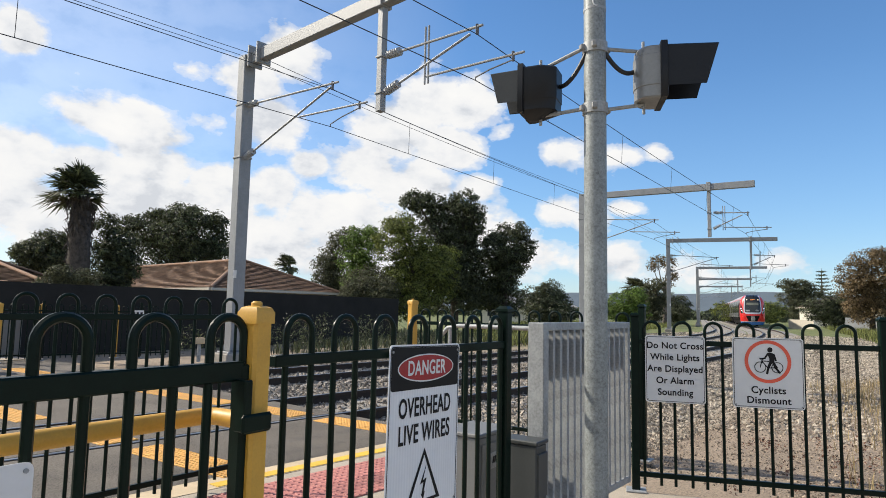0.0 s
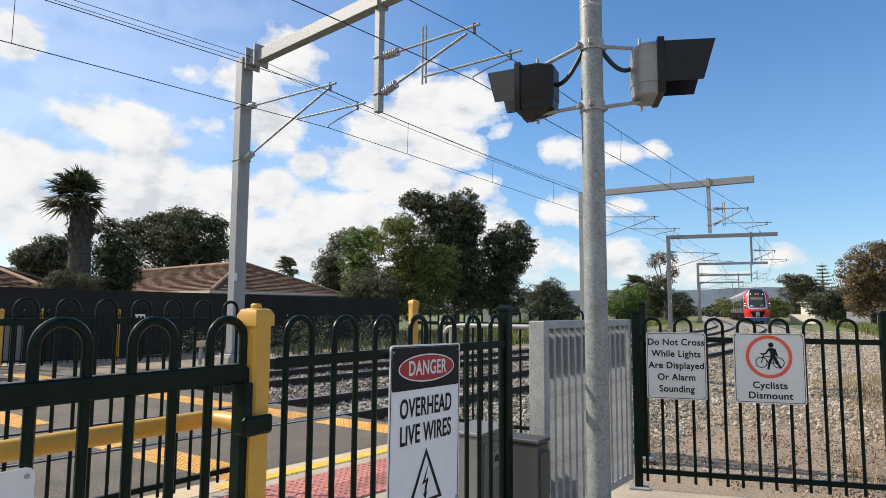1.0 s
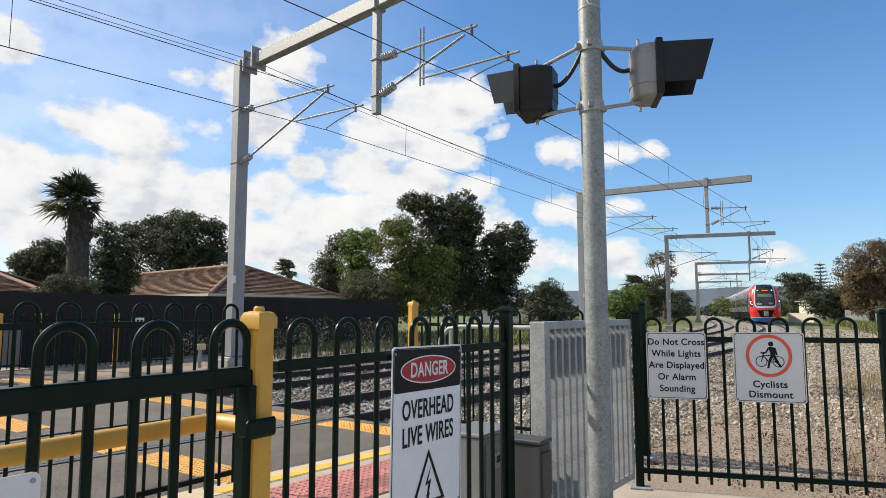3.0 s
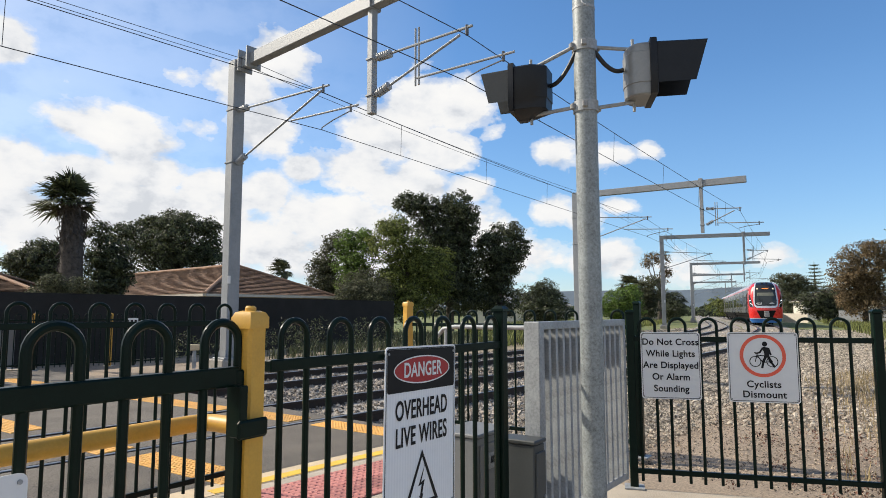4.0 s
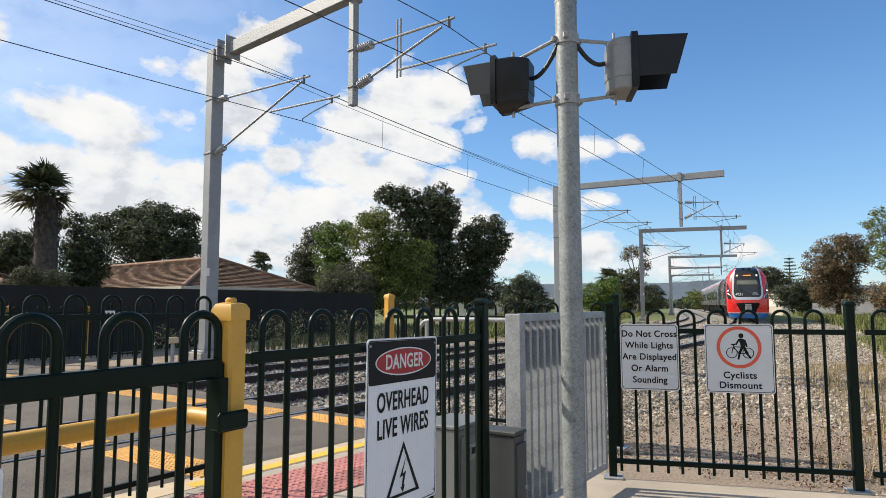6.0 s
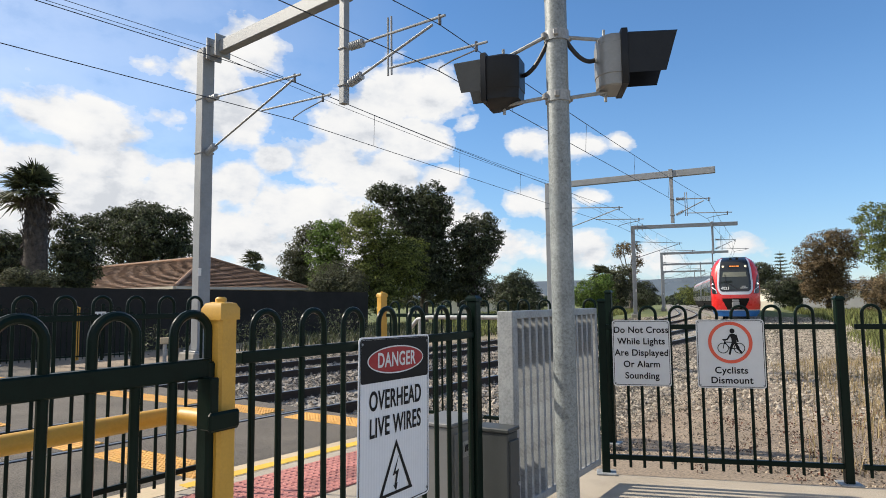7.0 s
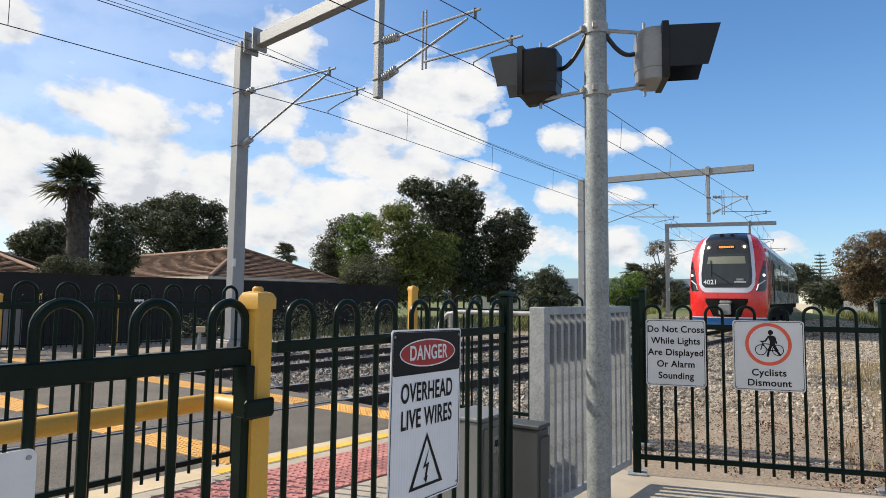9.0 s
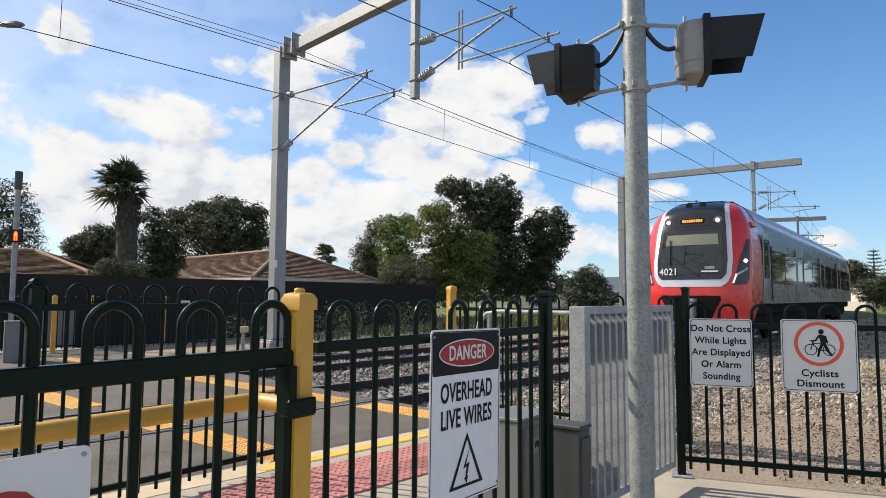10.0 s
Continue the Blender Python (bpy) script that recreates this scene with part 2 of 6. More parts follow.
M = {
    "green": material("green_powder_coat", (0.0035, 0.0115, 0.008), 0.32, 0, 0.25, 9, 0.0006, 240, dirt=(0.014, 0.021, 0.016), spec=0.13),
    "yellow": material("yellow_paint", (0.60, 0.33, 0.045), 0.5, 0, 0.1, 5, 0.0006, 120, dirt=(0.42, 0.25, 0.06)),
    "galv": material("galvanised_steel", (0.30, 0.312, 0.315), 0.5, 0.12, 0.28, 9, 0.0008, 60, dirt=(0.23, 0.25, 0.26), fine=0.5),
    "mast": material("mast_steel", (0.265, 0.275, 0.285), 0.55, 0.15, 0.12, 3, 0.001, 20),
    "wire": material("copper_wire", (0.05, 0.055, 0.06), 0.5, 0.6, 0.1),
    "ceramic": material("grey_insulator", (0.34, 0.35, 0.36), 0.35, 0, 0.1),
    "pole": material("weathered_pole_steel", (0.225, 0.245, 0.245), 0.5, 0.15, 0.38, 9, 0.0008, 75, dirt=(0.15, 0.17, 0.175), fine=0.62),
    "housing": material("silver_housing_paint", (0.24, 0.24, 0.23), 0.38, 0.35, 0.12, 5, 0.0004, 60),
    "fitting": material("dull_fitting", (0.12, 0.12, 0.125), 0.5, 0.3, 0.15),
    "hood": material("faded_black_hood", (0.028, 0.031, 0.031), 0.5, 0, 0.2, 6, 0.0004, 90),
    "roof_silver": material("train_roof_paint", (0.40, 0.40, 0.42), 0.4, 0.4, 0.08, 2),
    "black": material("black_plastic", (0.010, 0.011, 0.013), 0.42, 0, 0.25, 8, 0.0006, 90, dirt=(0.022, 0.022, 0.022), spec=0.3),
    "aluminium": material("cast_aluminium", (0.26, 0.26, 0.255), 0.5, 0.3, 0.2, 10, 0.001, 80),
    "rubber": material("black_cable", (0.012, 0.012, 0.013), 0.5, 0, 0.1),
    "cabinet": material("grey_cabinet_paint", (0.17, 0.175, 0.175), 0.5, 0, 0.1, 4, 0.0005, 90),
    "cabinet_dark": material("dark_grey_cabinet", (0.05, 0.055, 0.055), 0.5, 0, 0.1, 4, 0.0005, 90),
    "concrete": material("path_concrete", (0.42, 0.36, 0.28), 0.9, 0, 0.3, 1.6, 0.003, 110, dirt=(0.22, 0.19, 0.15), fine=0.6),
    "kerb": material("cream_kerb", (0.58, 0.46, 0.30), 0.85, 0, 0.14, 3, 0.002, 60),
    "asphalt": material("asphalt", (0.145, 0.126, 0.102), 0.95, 0, 0.6, 1.6, 0.02, 70, dirt=(0.05, 0.048, 0.045), fine=0.75),
    "tactile_red": material("red_tactile", (0.40, 0.155, 0.13), 0.7, 0, 0.2, 4, 0.001, 60, per_object=0.3),
    "tactile_yellow": material("yellow_tactile", (0.74, 0.39, 0.09), 0.7, 0, 0.15, 4, 0.001, 60, per_object=0.25),
    "line": material("yellow_line", (0.75, 0.47, 0.05), 0.7, 0, 0.12, 7, 0.001, 60),
    "stone": material("ballast_stone", (0.34, 0.295, 0.235), 0.9, 0, 0.45, 2, 0.004, 60, per_island=0.4),
    "steel": material("rail_head", (0.34, 0.33, 0.32), 0.3, 0.9, 0.15, 3),
    "rust": material("rusty_rail", (0.035, 0.024, 0.018), 0.8, 0, 0.3, 10, 0.002, 70),
    "sleeper": material("concrete_sleeper", (0.30, 0.28, 0.25), 0.9, 0, 0.2, 4, 0.002, 50),
    "wall": material("charcoal_wall", (0.032, 0.0305, 0.028), 0.95, 0, 0.22, 0.8, 0.003, 30, spec=0.15),
    "white": material("sign_white", (0.68, 0.68, 0.675), 0.35, 0, 0.03, 12, dirt=(0.62, 0.60, 0.56)),
    "retro": material("reflective_white", (0.78, 0.79, 0.80), 0.4, 0, 0.03, 12, dirt=(0.62, 0.60, 0.56)),
    "ink": material("sign_black", (0.010, 0.010, 0.011), 0.5, 0, 0.1, spec=0.2),
    "red_ink": material("sign_red", (0.34, 0.02, 0.025), 0.4, 0, 0.08),
    "orange_red": material("sign_ring_red", (0.75, 0.10, 0.05), 0.4, 0, 0.06),
    "bark": material("bark", (0.075, 0.062, 0.052), 0.95, 0, 0.5, 5, 0.02, 25),
    "grey_bark": material("grey_bark", (0.16, 0.14, 0.12), 0.95, 0, 0.3, 6, 0.02, 25),
    "brick": material("cream_brick", (0.42, 0.33, 0.22), 0.9, 0, 0.15, 2, 0.004, 40),
    "render": material("pale_render", (0.62, 0.58, 0.50), 0.9, 0, 0.1, 2, 0.003, 40),
    "fascia": material("fascia_paint", (0.55, 0.50, 0.42), 0.6, 0, 0.08, 3),
    "roof_tile": material("terracotta_roof", (0.27, 0.165, 0.105), 0.85, 0, 0.3, 1.1, 0.01, 18, per_island=0.35),
    "roof_grey": material("grey_roof", (0.33, 0.34, 0.35), 0.7, 0, 0.15, 1.0),
    "roof_brown": material("brown_roof", (0.10, 0.07, 0.055), 0.85, 0, 0.2, 1.0, 0.01, 18),
    "train_red": material("train_red_paint", (0.66, 0.022, 0.02), 0.28, 0, 0.05, 2, coat=0.6),
    "train_blue": material("train_blue_paint", (0.02, 0.14, 0.42), 0.35, 0, 0.08, 2, coat=0.3),
    "train_silver": material("train_silver_paint", (0.62, 0.62, 0.66), 0.3, 0.3, 0.05, 2, coat=0.5),
    "train_black": material("train_black_mask", (0.012, 0.013, 0.014), 0.2, 0, 0.1, 2, coat=0.4),
    "stainless": material("ribbed_stainless", (0.30, 0.29, 0.275), 0.28, 0.9, 0.06, 1.0),
    "under": material("underframe_grime", (0.013, 0.0125, 0.012), 0.9, 0, 0.3, 3, 0.004, 30, spec=0.1),
    "window": glass("dark_window"),
    "screen": glass("windscreen_glass", (0.018, 0.024, 0.022)),
    "blind": material("cab_blind", (0.186, 0.192, 0.155), 0.8, 0, 0.08, 3),
    "lamp": material("headlamp_lit", (0.9, 0.85, 0.7), 0.2, 0, 0.02, emit=((1.0, 0.72, 0.42), 1.2)),
    "lamp_white": material("marker_lamp_lit", (0.9, 0.9, 0.95), 0.2, 0, 0.02, emit=((0.85, 0.9, 1.0), 1.6)),
    "led": material("led_display", (0.05, 0.02, 0.01), 0.3, 0, 0.02, emit=((1.0, 0.3, 0.06), 1.6)),
    "red_lamp": material("red_lamp_lit", (0.5, 0.02, 0.01), 0.3, 0, 0.02, emit=((1.0, 0.05, 0.01), 8.0)),
    "lens": material("signal_lens_off", (0.10, 0.012, 0.012), 0.15, 0, 0.1),
    "leaf_dark": material("leaf_dark_green", (0.068, 0.080, 0.036), 0.5, 0, 0.4, 0.5, per_island=0.9),
    "leaf_mid": material("leaf_mid_green", (0.15, 0.175, 0.038), 0.6, 0, 0.4, 0.5, per_island=0.9),
    "leaf_bright": material("leaf_bright_green", (0.13, 0.20, 0.035), 0.6, 0, 0.35, 0.5, per_island=0.9),
    "leaf_olive": material("leaf_grey_olive", (0.10, 0.105, 0.055), 0.65, 0, 0.35, 0.5, per_island=0.9),
    "leaf_brown": material("leaf_brown_olive", (0.19, 0.135, 0.07), 0.65, 0, 0.35, 0.5, per_island=0.9),
    "grass": material("grass_blades", (0.19, 0.205, 0.065), 0.8, 0, 0.35, 0.4, per_island=0.9),
    "grass_dry": material("dry_grass", (0.36, 0.275, 0.14), 0.85, 0, 0.3, 0.6, per_island=0.7),
    "weed": material("red_weed", (0.15, 0.07, 0.045), 0.8, 0, 0.4, 0.6, per_island=0.8),
    # blue-grey of the hills has the distance haze mixed into it
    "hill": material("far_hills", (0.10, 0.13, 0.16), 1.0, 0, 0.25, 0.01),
    "far_woods": material("far_woods", (0.045, 0.06, 0.03), 0.9, 0, 0.4, 0.05, per_island=0.8),
}


def ribbed_sheet(m):
    """Faint upright bands of reflective sheeting."""
    nt = m.node_tree
    b = nt.nodes["Principled BSDF"]
    base = b.inputs["Base Color"].links[0].from_socket
    tc = node(nt, "ShaderNodeTexCoord")
    w = node(nt, "ShaderNodeTexWave", {"Vector": tc.outputs["Object"], "Scale": 16.0, "Distortion": 0.4})
    mix = node(nt, "ShaderNodeMix", {0: maths(nt, "MULTIPLY", w.outputs[1], 0.16), 6: base, 7: (0.45, 0.47, 0.5, 1)}, data_type="RGBA")
    nt.links.new(mix.outputs[2], b.inputs["Base Color"])


ribbed_sheet(M["retro"])


def leafy(m):
    """Let light pass through the leaves."""
    nt = m.node_tree
    b = nt.nodes["Principled BSDF"]
    col = b.inputs["Base Color"].links[0].from_socket
    tr = node(nt, "ShaderNodeBsdfTranslucent", {0: col})
    mix = node(nt, "ShaderNodeMixShader", {0: 0.30, 1: b.outputs[0], 2: tr.outputs[0]})
    nt.links.new(mix.outputs[0], nt.nodes["Material Output"].inputs[0])


for k in ("leaf_dark", "leaf_mid", "leaf_bright", "leaf_olive", "leaf_brown", "grass", "grass_dry"):
    leafy(M[k])


# ---- mesh tools ----
class Build:
    """Gathers vertices and faces of one mesh."""

    def __init__(self):
        self.v, self.f, self.k = [], [], []
        self.n = 0

    def add(self, verts, faces, mat=0):
        base = len(self.v)
        self.v += [tuple(p) for p in verts]
        self.f += [tuple(base + i for i in f) for f in faces]
        self.k += [mat] * len(faces)
        return self

    def box(self, c, s, m=None, ch=None, mat=0):
        """A box of size s about c with its edges broken by ch."""
        hx, hy, hz = s[0] / 2, s[1] / 2, s[2] / 2
        ch = min(hx, hy, hz) * 0.25 if ch is None else ch
        bm = bmesh.new()
        bmesh.ops.create_cube(bm, size=1, matrix=Matrix.Diagonal((s[0], s[1], s[2], 1)))
        if ch > 0:
            bmesh.ops.bevel(bm, geom=bm.edges[:], offset=ch, segments=1, affect="EDGES")
        t = Matrix.Translation(c) @ m if m is not None else Matrix.Translation(c)
        bm.verts.index_update()
        self.add([t @ v.co for v in bm.verts], [[v.index for v in f.verts] for f in bm.faces], mat)
        bm.free()
        return self

    def tube(self, pts, r, n=10, cap=True, mat=0):
        """A round tube along pts; r is one radius or one for each point."""
        pts = [Vector(p) for p in pts]
        rs = r if isinstance(r, (list, tuple)) else [r] * len(pts)
        verts, faces = [], []
        side = None
        for i, p in enumerate(pts):
            d = (pts[min(i + 1, len(pts) - 1)] - pts[max(i - 1, 0)]).normalized()
            if side is None:
                side = d.orthogonal().normalized()
            side = (side - d * side.dot(d)).normalized()
            up = d.cross(side)
            for j in range(n):
                a = 2 * math.pi * j / n
                verts.append(p + (side * math.cos(a) + up * math.sin(a)) * rs[i])
        for i in range(len(pts) - 1):
            for j in range(n):
                faces.append((i * n + j, i * n + (j + 1) % n, (i + 1) * n + (j + 1) % n, (i + 1) * n + j))
        if cap:
            faces.append(tuple(range(n))[::-1])
            faces.append(tuple((len(pts) - 1) * n + j for j in range(n)))
        return self.add(verts, faces, mat)

    def loft(self, rings, cap=True, closed=True, mat=0):
        n = len(rings[0])
        verts = [p for r in rings for p in r]
        faces = []
        for i in range(len(rings) - 1):
            for j in range(n if closed else n - 1):
                faces.append((i * n + j, i * n + (j + 1) % n, (i + 1) * n + (j + 1) % n, (i + 1) * n + j))
        if cap:
            faces.append(tuple(range(n))[::-1])
            faces.append(tuple((len(rings) - 1) * n + j for j in range(n)))
        return self.add(verts, faces, mat)

    def prism(self, poly, z0, z1, m=None, mat=0):
        t = m if m is not None else Matrix()
        return self.loft([[t @ Vector((x, y, z0)) for x, y in poly], [t @ Vector((x, y, z1)) for x, y in poly]], mat=mat)

    def plate(self, w, h, d, r, m=None, mat=0):
        """An upright plate in x and z with round corners, its front at y = 0 and its back at y = d."""
        t = m if m is not None else Matrix()
        pts = []
        for cx, cz, a0 in ((w / 2 - r, h / 2 - r, 0), (-w / 2 + r, h / 2 - r, 90), (-w / 2 + r, -h / 2 + r, 180), (w / 2 - r, -h / 2 + r, 270)):
            for a in (0, 30, 60, 90):
                pts.append((cx + r * math.cos(radians(a0 + a)), cz + r * math.sin(radians(a0 + a))))
        return self.loft([[t @ Vector((x, 0, z)) for x, z in pts], [t @ Vector((x, d, z)) for x, z in pts]], mat=mat)

    def mesh(self, name, mats, smooth=True):
        me = bpy.data.meshes.new(name)
        me.from_pydata(self.v, [], self.f)
        for mt in (mats if isinstance(mats, (list, tuple)) else [mats]):
            me.materials.append(M[mt] if isinstance(mt, str) else mt)
        if any(self.k):
            me.polygons.foreach_set("material_index", self.k)
        me.validate()
        bm = bmesh.new()
        bm.from_mesh(me)
        bmesh.ops.recalc_face_normals(bm, faces=bm.faces[:])
        bm.to_mesh(me)
        bm.free()
        if smooth:
            me.polygons.foreach_set("use_smooth", [True] * len(me.polygons))
            me.set_sharp_from_angle(angle=radians(35))
        return me


def part(name, b, mat, parent, label=""):
    """Link a mesh as one part under a thing or part."""
    me = b.mesh(name, mat) if isinstance(b, Build) else b
    ob = new(name, me)
    ob.parent = parent
    return tagged(ob, label)


def thing(name, label, category, at=None, group="", kind=""):
    ob = new(name)
    ob.empty_display_size = 0.1
    ob.matrix_basis = at if at is not None else Matrix()
    return tagged(ob, label, category, group, kind)


def solid(name, b, mat, label="", category="", at=None, kind="", group=""):
    ob = new(name, b.mesh(name, mat) if isinstance(b, Build) else b)
    if at is not None:
        ob.matrix_basis = at
    return tagged(ob, label, category, group, kind)


def scatter_mesh(name, verts, faces, mats):
    """One mesh from arrays."""
    me = bpy.data.meshes.new(name)
    me.from_pydata(verts.tolist() if hasattr(verts, "tolist") else verts, [], faces.tolist() if hasattr(faces, "tolist") else faces)
    for mt in mats:
        me.materials.append(M[mt])
    return me


# ---- plan: axes of the crossing ----
TURN = radians(41)
ALONG = Vector((math.sin(TURN), math.cos(TURN), 0))      # along the tracks, away from the camera
ACROSS = Vector((-math.cos(TURN), math.sin(TURN), 0))    # over the tracks, to the far side
NEAR, FAR, GAUGE = 7.735, 12.0, 1.67


def spot(u, n, z=0.0):
    return ALONG * u + ACROSS * n + Vector((0, 0, z))


def heading(s):
    """Degrees right of straight ahead at which the line runs, s metres on."""
    return 41 - 0.26 * min(max(s, 0), 73)


LINE = []
p, s = Vector((-1.6, 9.95, 0)) - ALONG * 70, -70.0
while s < 400:
    LINE.append((s, p.copy()))
    a = radians(heading(s + 0.5))
    p = p + Vector((math.sin(a), math.cos(a), 0))
    s += 1.0


def on_line(s, left=0.0, z=0.0):
    """A point of the near track's middle line, or of a line to its left."""
    i = min(max(int(math.floor(s + 70)), 0), len(LINE) - 2)
    k = s + 70 - i
    q = LINE[i][1].lerp(LINE[i + 1][1], k)
    a = radians(heading(s))
    return q + Vector((-math.cos(a), math.sin(a), 0)) * left + Vector((0, 0, z))

# ---- ground and tracks ----
def ground_material():
    """Gravelly earth near the line, going over to green and dry grass."""
    m = material("earth_and_gravel", (0.275, 0.215, 0.155), 0.95, 0, 0.55, 0.6, 0.015, 42, dirt=(0.12, 0.09, 0.065), fine=0.7)
    nt = m.node_tree
    b = nt.nodes["Principled BSDF"]
    base = b.inputs["Base Color"].links[0].from_socket
    tc = node(nt, "ShaderNodeTexCoord")
    n = node(nt, "ShaderNodeTexNoise", {"Vector": tc.outputs["Object"], "Scale": 0.12, "Detail": 6.0, "Roughness": 0.7})
    g = node(nt, "ShaderNodeTexNoise", {"Vector": tc.outputs["Object"], "Scale": 1.5, "Detail": 6.0, "Roughness": 0.7})
    green = ramp(nt, g.outputs[0], [(0.3, (0.06, 0.09, 0.025)), (0.5, (0.13, 0.16, 0.05)), (0.7, (0.28, 0.22, 0.09))])
    far = node(nt, "ShaderNodeVectorMath", {0: tc.outputs["Object"]}, operation="LENGTH").outputs["Value"]
    fac = maths(nt, "ADD", maths(nt, "MULTIPLY", maths(nt, "SUBTRACT", far, 24.0), 0.05), maths(nt, "SUBTRACT", n.outputs[0], 0.5), True)
    mix = node(nt, "ShaderNodeMix", {0: fac, 6: base, 7: green}, data_type="RGBA")
    nt.links.new(mix.outputs[2], b.inputs["Base Color"])
    return m


M["earth"] = ground_material()


def ground_level(x, y):
    """Gravel near the footpath, dropping to the foot of the ballast."""
    n = ACROSS.x * x + ACROSS.y * y
    k = min(max((n - 2.7) / 0.9, 0.0), 1.0)
    return -0.05 - 0.14 * k


def ground():
    b = Build()
    xs = [-3000, -600, -150, -60] + [-30 + 0.75 * k for k in range(134)] + [90, 150, 600, 3000]
    verts = [(x, y, ground_level(x, y)) for y in xs for x in xs]
    n = len(xs)
    faces = [(j * n + i, j * n + i + 1, (j + 1) * n + i + 1, (j + 1) * n + i) for j in range(n - 1) for i in range(n - 1)]
    b.add(verts, faces)
    solid("ground", b, "earth", "gravelly earth with grass further out", "ground", kind="structure")


ground()


def track(left, name):
    """Two rails with sleepers on a low ballast bed."""
    bed = Build()
    rings = []
    for i in range(-60, 300, 3):
        rings.append([on_line(i, left + o, z) for o, z in ((2.3, -0.21), (1.6, -0.15), (0.6, -0.145), (-0.6, -0.145), (-1.6, -0.15), (-2.3, -0.21))])
    bed.loft(rings, cap=False, closed=False)
    t = thing(name, "railway track of two steel rails on ballast and concrete sleepers", "track", kind="structure")
    part("ballast_bed", bed, "ballast_bed", t, "crushed grey stone bed")
    for o in (-GAUGE / 2, GAUGE / 2):
        r, h = Build(), Build()
        prof = ((-0.07, -0.19), (0.07, -0.19), (0.07, -0.175), (0.012, -0.155), (0.012, -0.045), (0.035, -0.034), (0.035, -0.004), (-0.035, -0.004), (-0.035, -0.034), (-0.012, -0.045), (-0.012, -0.155), (-0.07, -0.175))
        ss = [x * 1.5 for x in range(-40, 160)]
        r.loft([[on_line(s, left + o + y, z + 0.012) for y, z in prof] for s in ss])
        h.loft([[on_line(s, left + o + y, z + 0.012) for y, z in ((-0.03, -0.004), (0.03, -0.004), (0.026, 0.001), (-0.026, 0.001))] for s in ss])
        rail = part("rail", r, "rust", t, "rusty brown rail")
        part("rail_head", h, "steel", rail, "polished running surface")
    sl = Build().box((0, 0, -0.215), (0.24, 2.6, 0.16), ch=0.02).mesh("sleeper", "sleeper")
    for i in range(140):
        s = -18 + i * 0.68
        if -10.2 < s < -0.1:
            continue
        o = part("sleeper", sl, "", t)
        q = on_line(s, left)
        o.matrix_basis = pose(q.x, q.y, 0.0, 0, 0, 90 - heading(s))


M["ballast_bed"] = material("ballast_bed_stone", (0.27, 0.25, 0.22), 0.95, 0, 0.5, 3.0, 0.03, 26, dirt=(0.06, 0.055, 0.05))
track(0.0, "track_near")
track(FAR - NEAR, "track_far")


def slab(name, corners, z, thick, mat, label, category):
    b = Build()
    b.loft([[Vector((x, y, z - thick)) for x, y in corners], [Vector((x, y, z)) for x, y in corners]])
    return solid(name, b, mat, label, category, kind="structure")


def un(u, n):
    q = spot(u, n)
    return (q.x, q.y)


FENCE_L, FENCE_R = (1.64, 5.39), (3.40, 4.895)
slab("pavement", [(-6, -7), (9, -7), (9, 3.3), (FENCE_R[0], FENCE_R[1] - 0.06), (FENCE_L[0], FENCE_L[1] - 0.02), (1.55, 5.52), un(5.9, 4.75), un(-6.0, 4.75)],
     0.0, 0.25, "concrete", "pale worn concrete footpath beside the crossing", "footpath")
slab("kerb", [un(-6, 4.755), un(5.9, 4.755), un(5.9, 5.05), un(-6, 5.05)], 0.004, 0.25, "kerb", "cream concrete edging of the footpath", "kerb")
slab("yellow_line", [un(2.8, 4.77), un(5.8, 4.77), un(5.8, 4.90), un(2.8, 4.90)], 0.008, 0.003, "line", "yellow painted line on the concrete edging", "line")
# asphalt in strips between the rails
g = GAUGE / 2
for a, c in ((5.055, NEAR - g - 0.05), (NEAR - g + 0.1, NEAR + g - 0.1), (NEAR + g + 0.05, FAR - g - 0.05), (FAR - g + 0.1, FAR + g - 0.1), (FAR + g + 0.05, 18.4)):
    slab("asphalt", [un(-4.2, a), un(5.85, a), un(5.85, c), un(-4.2, c)], 0.002, 0.25, "asphalt", "worn grey asphalt between the rails of the crossing", "asphalt")
slab("footpath_far", [un(-30, 18.45), un(5.4, 18.45), un(5.4, 20.4), un(-30, 20.4)], 0.03, 0.2, "concrete", "pale concrete footpath on the far side", "footpath")

# ---- fences ----
STEP, HOOP = 0.252, 0.129


def hoop_mesh(h, low, r=0.0125):
    w = HOOP / 2
    pts = [(-w, 0, low), (-w, 0, (h + low) / 2)] + [(w * -math.cos(radians(a)), 0, h - r - w + w * math.sin(radians(a))) for a in range(0, 181, 15)] + [(w, 0, (h + low) / 2), (w, 0, low)]
    return Build().tube(pts, r, 10).mesh("hoop", "green")


HOOPS = {}


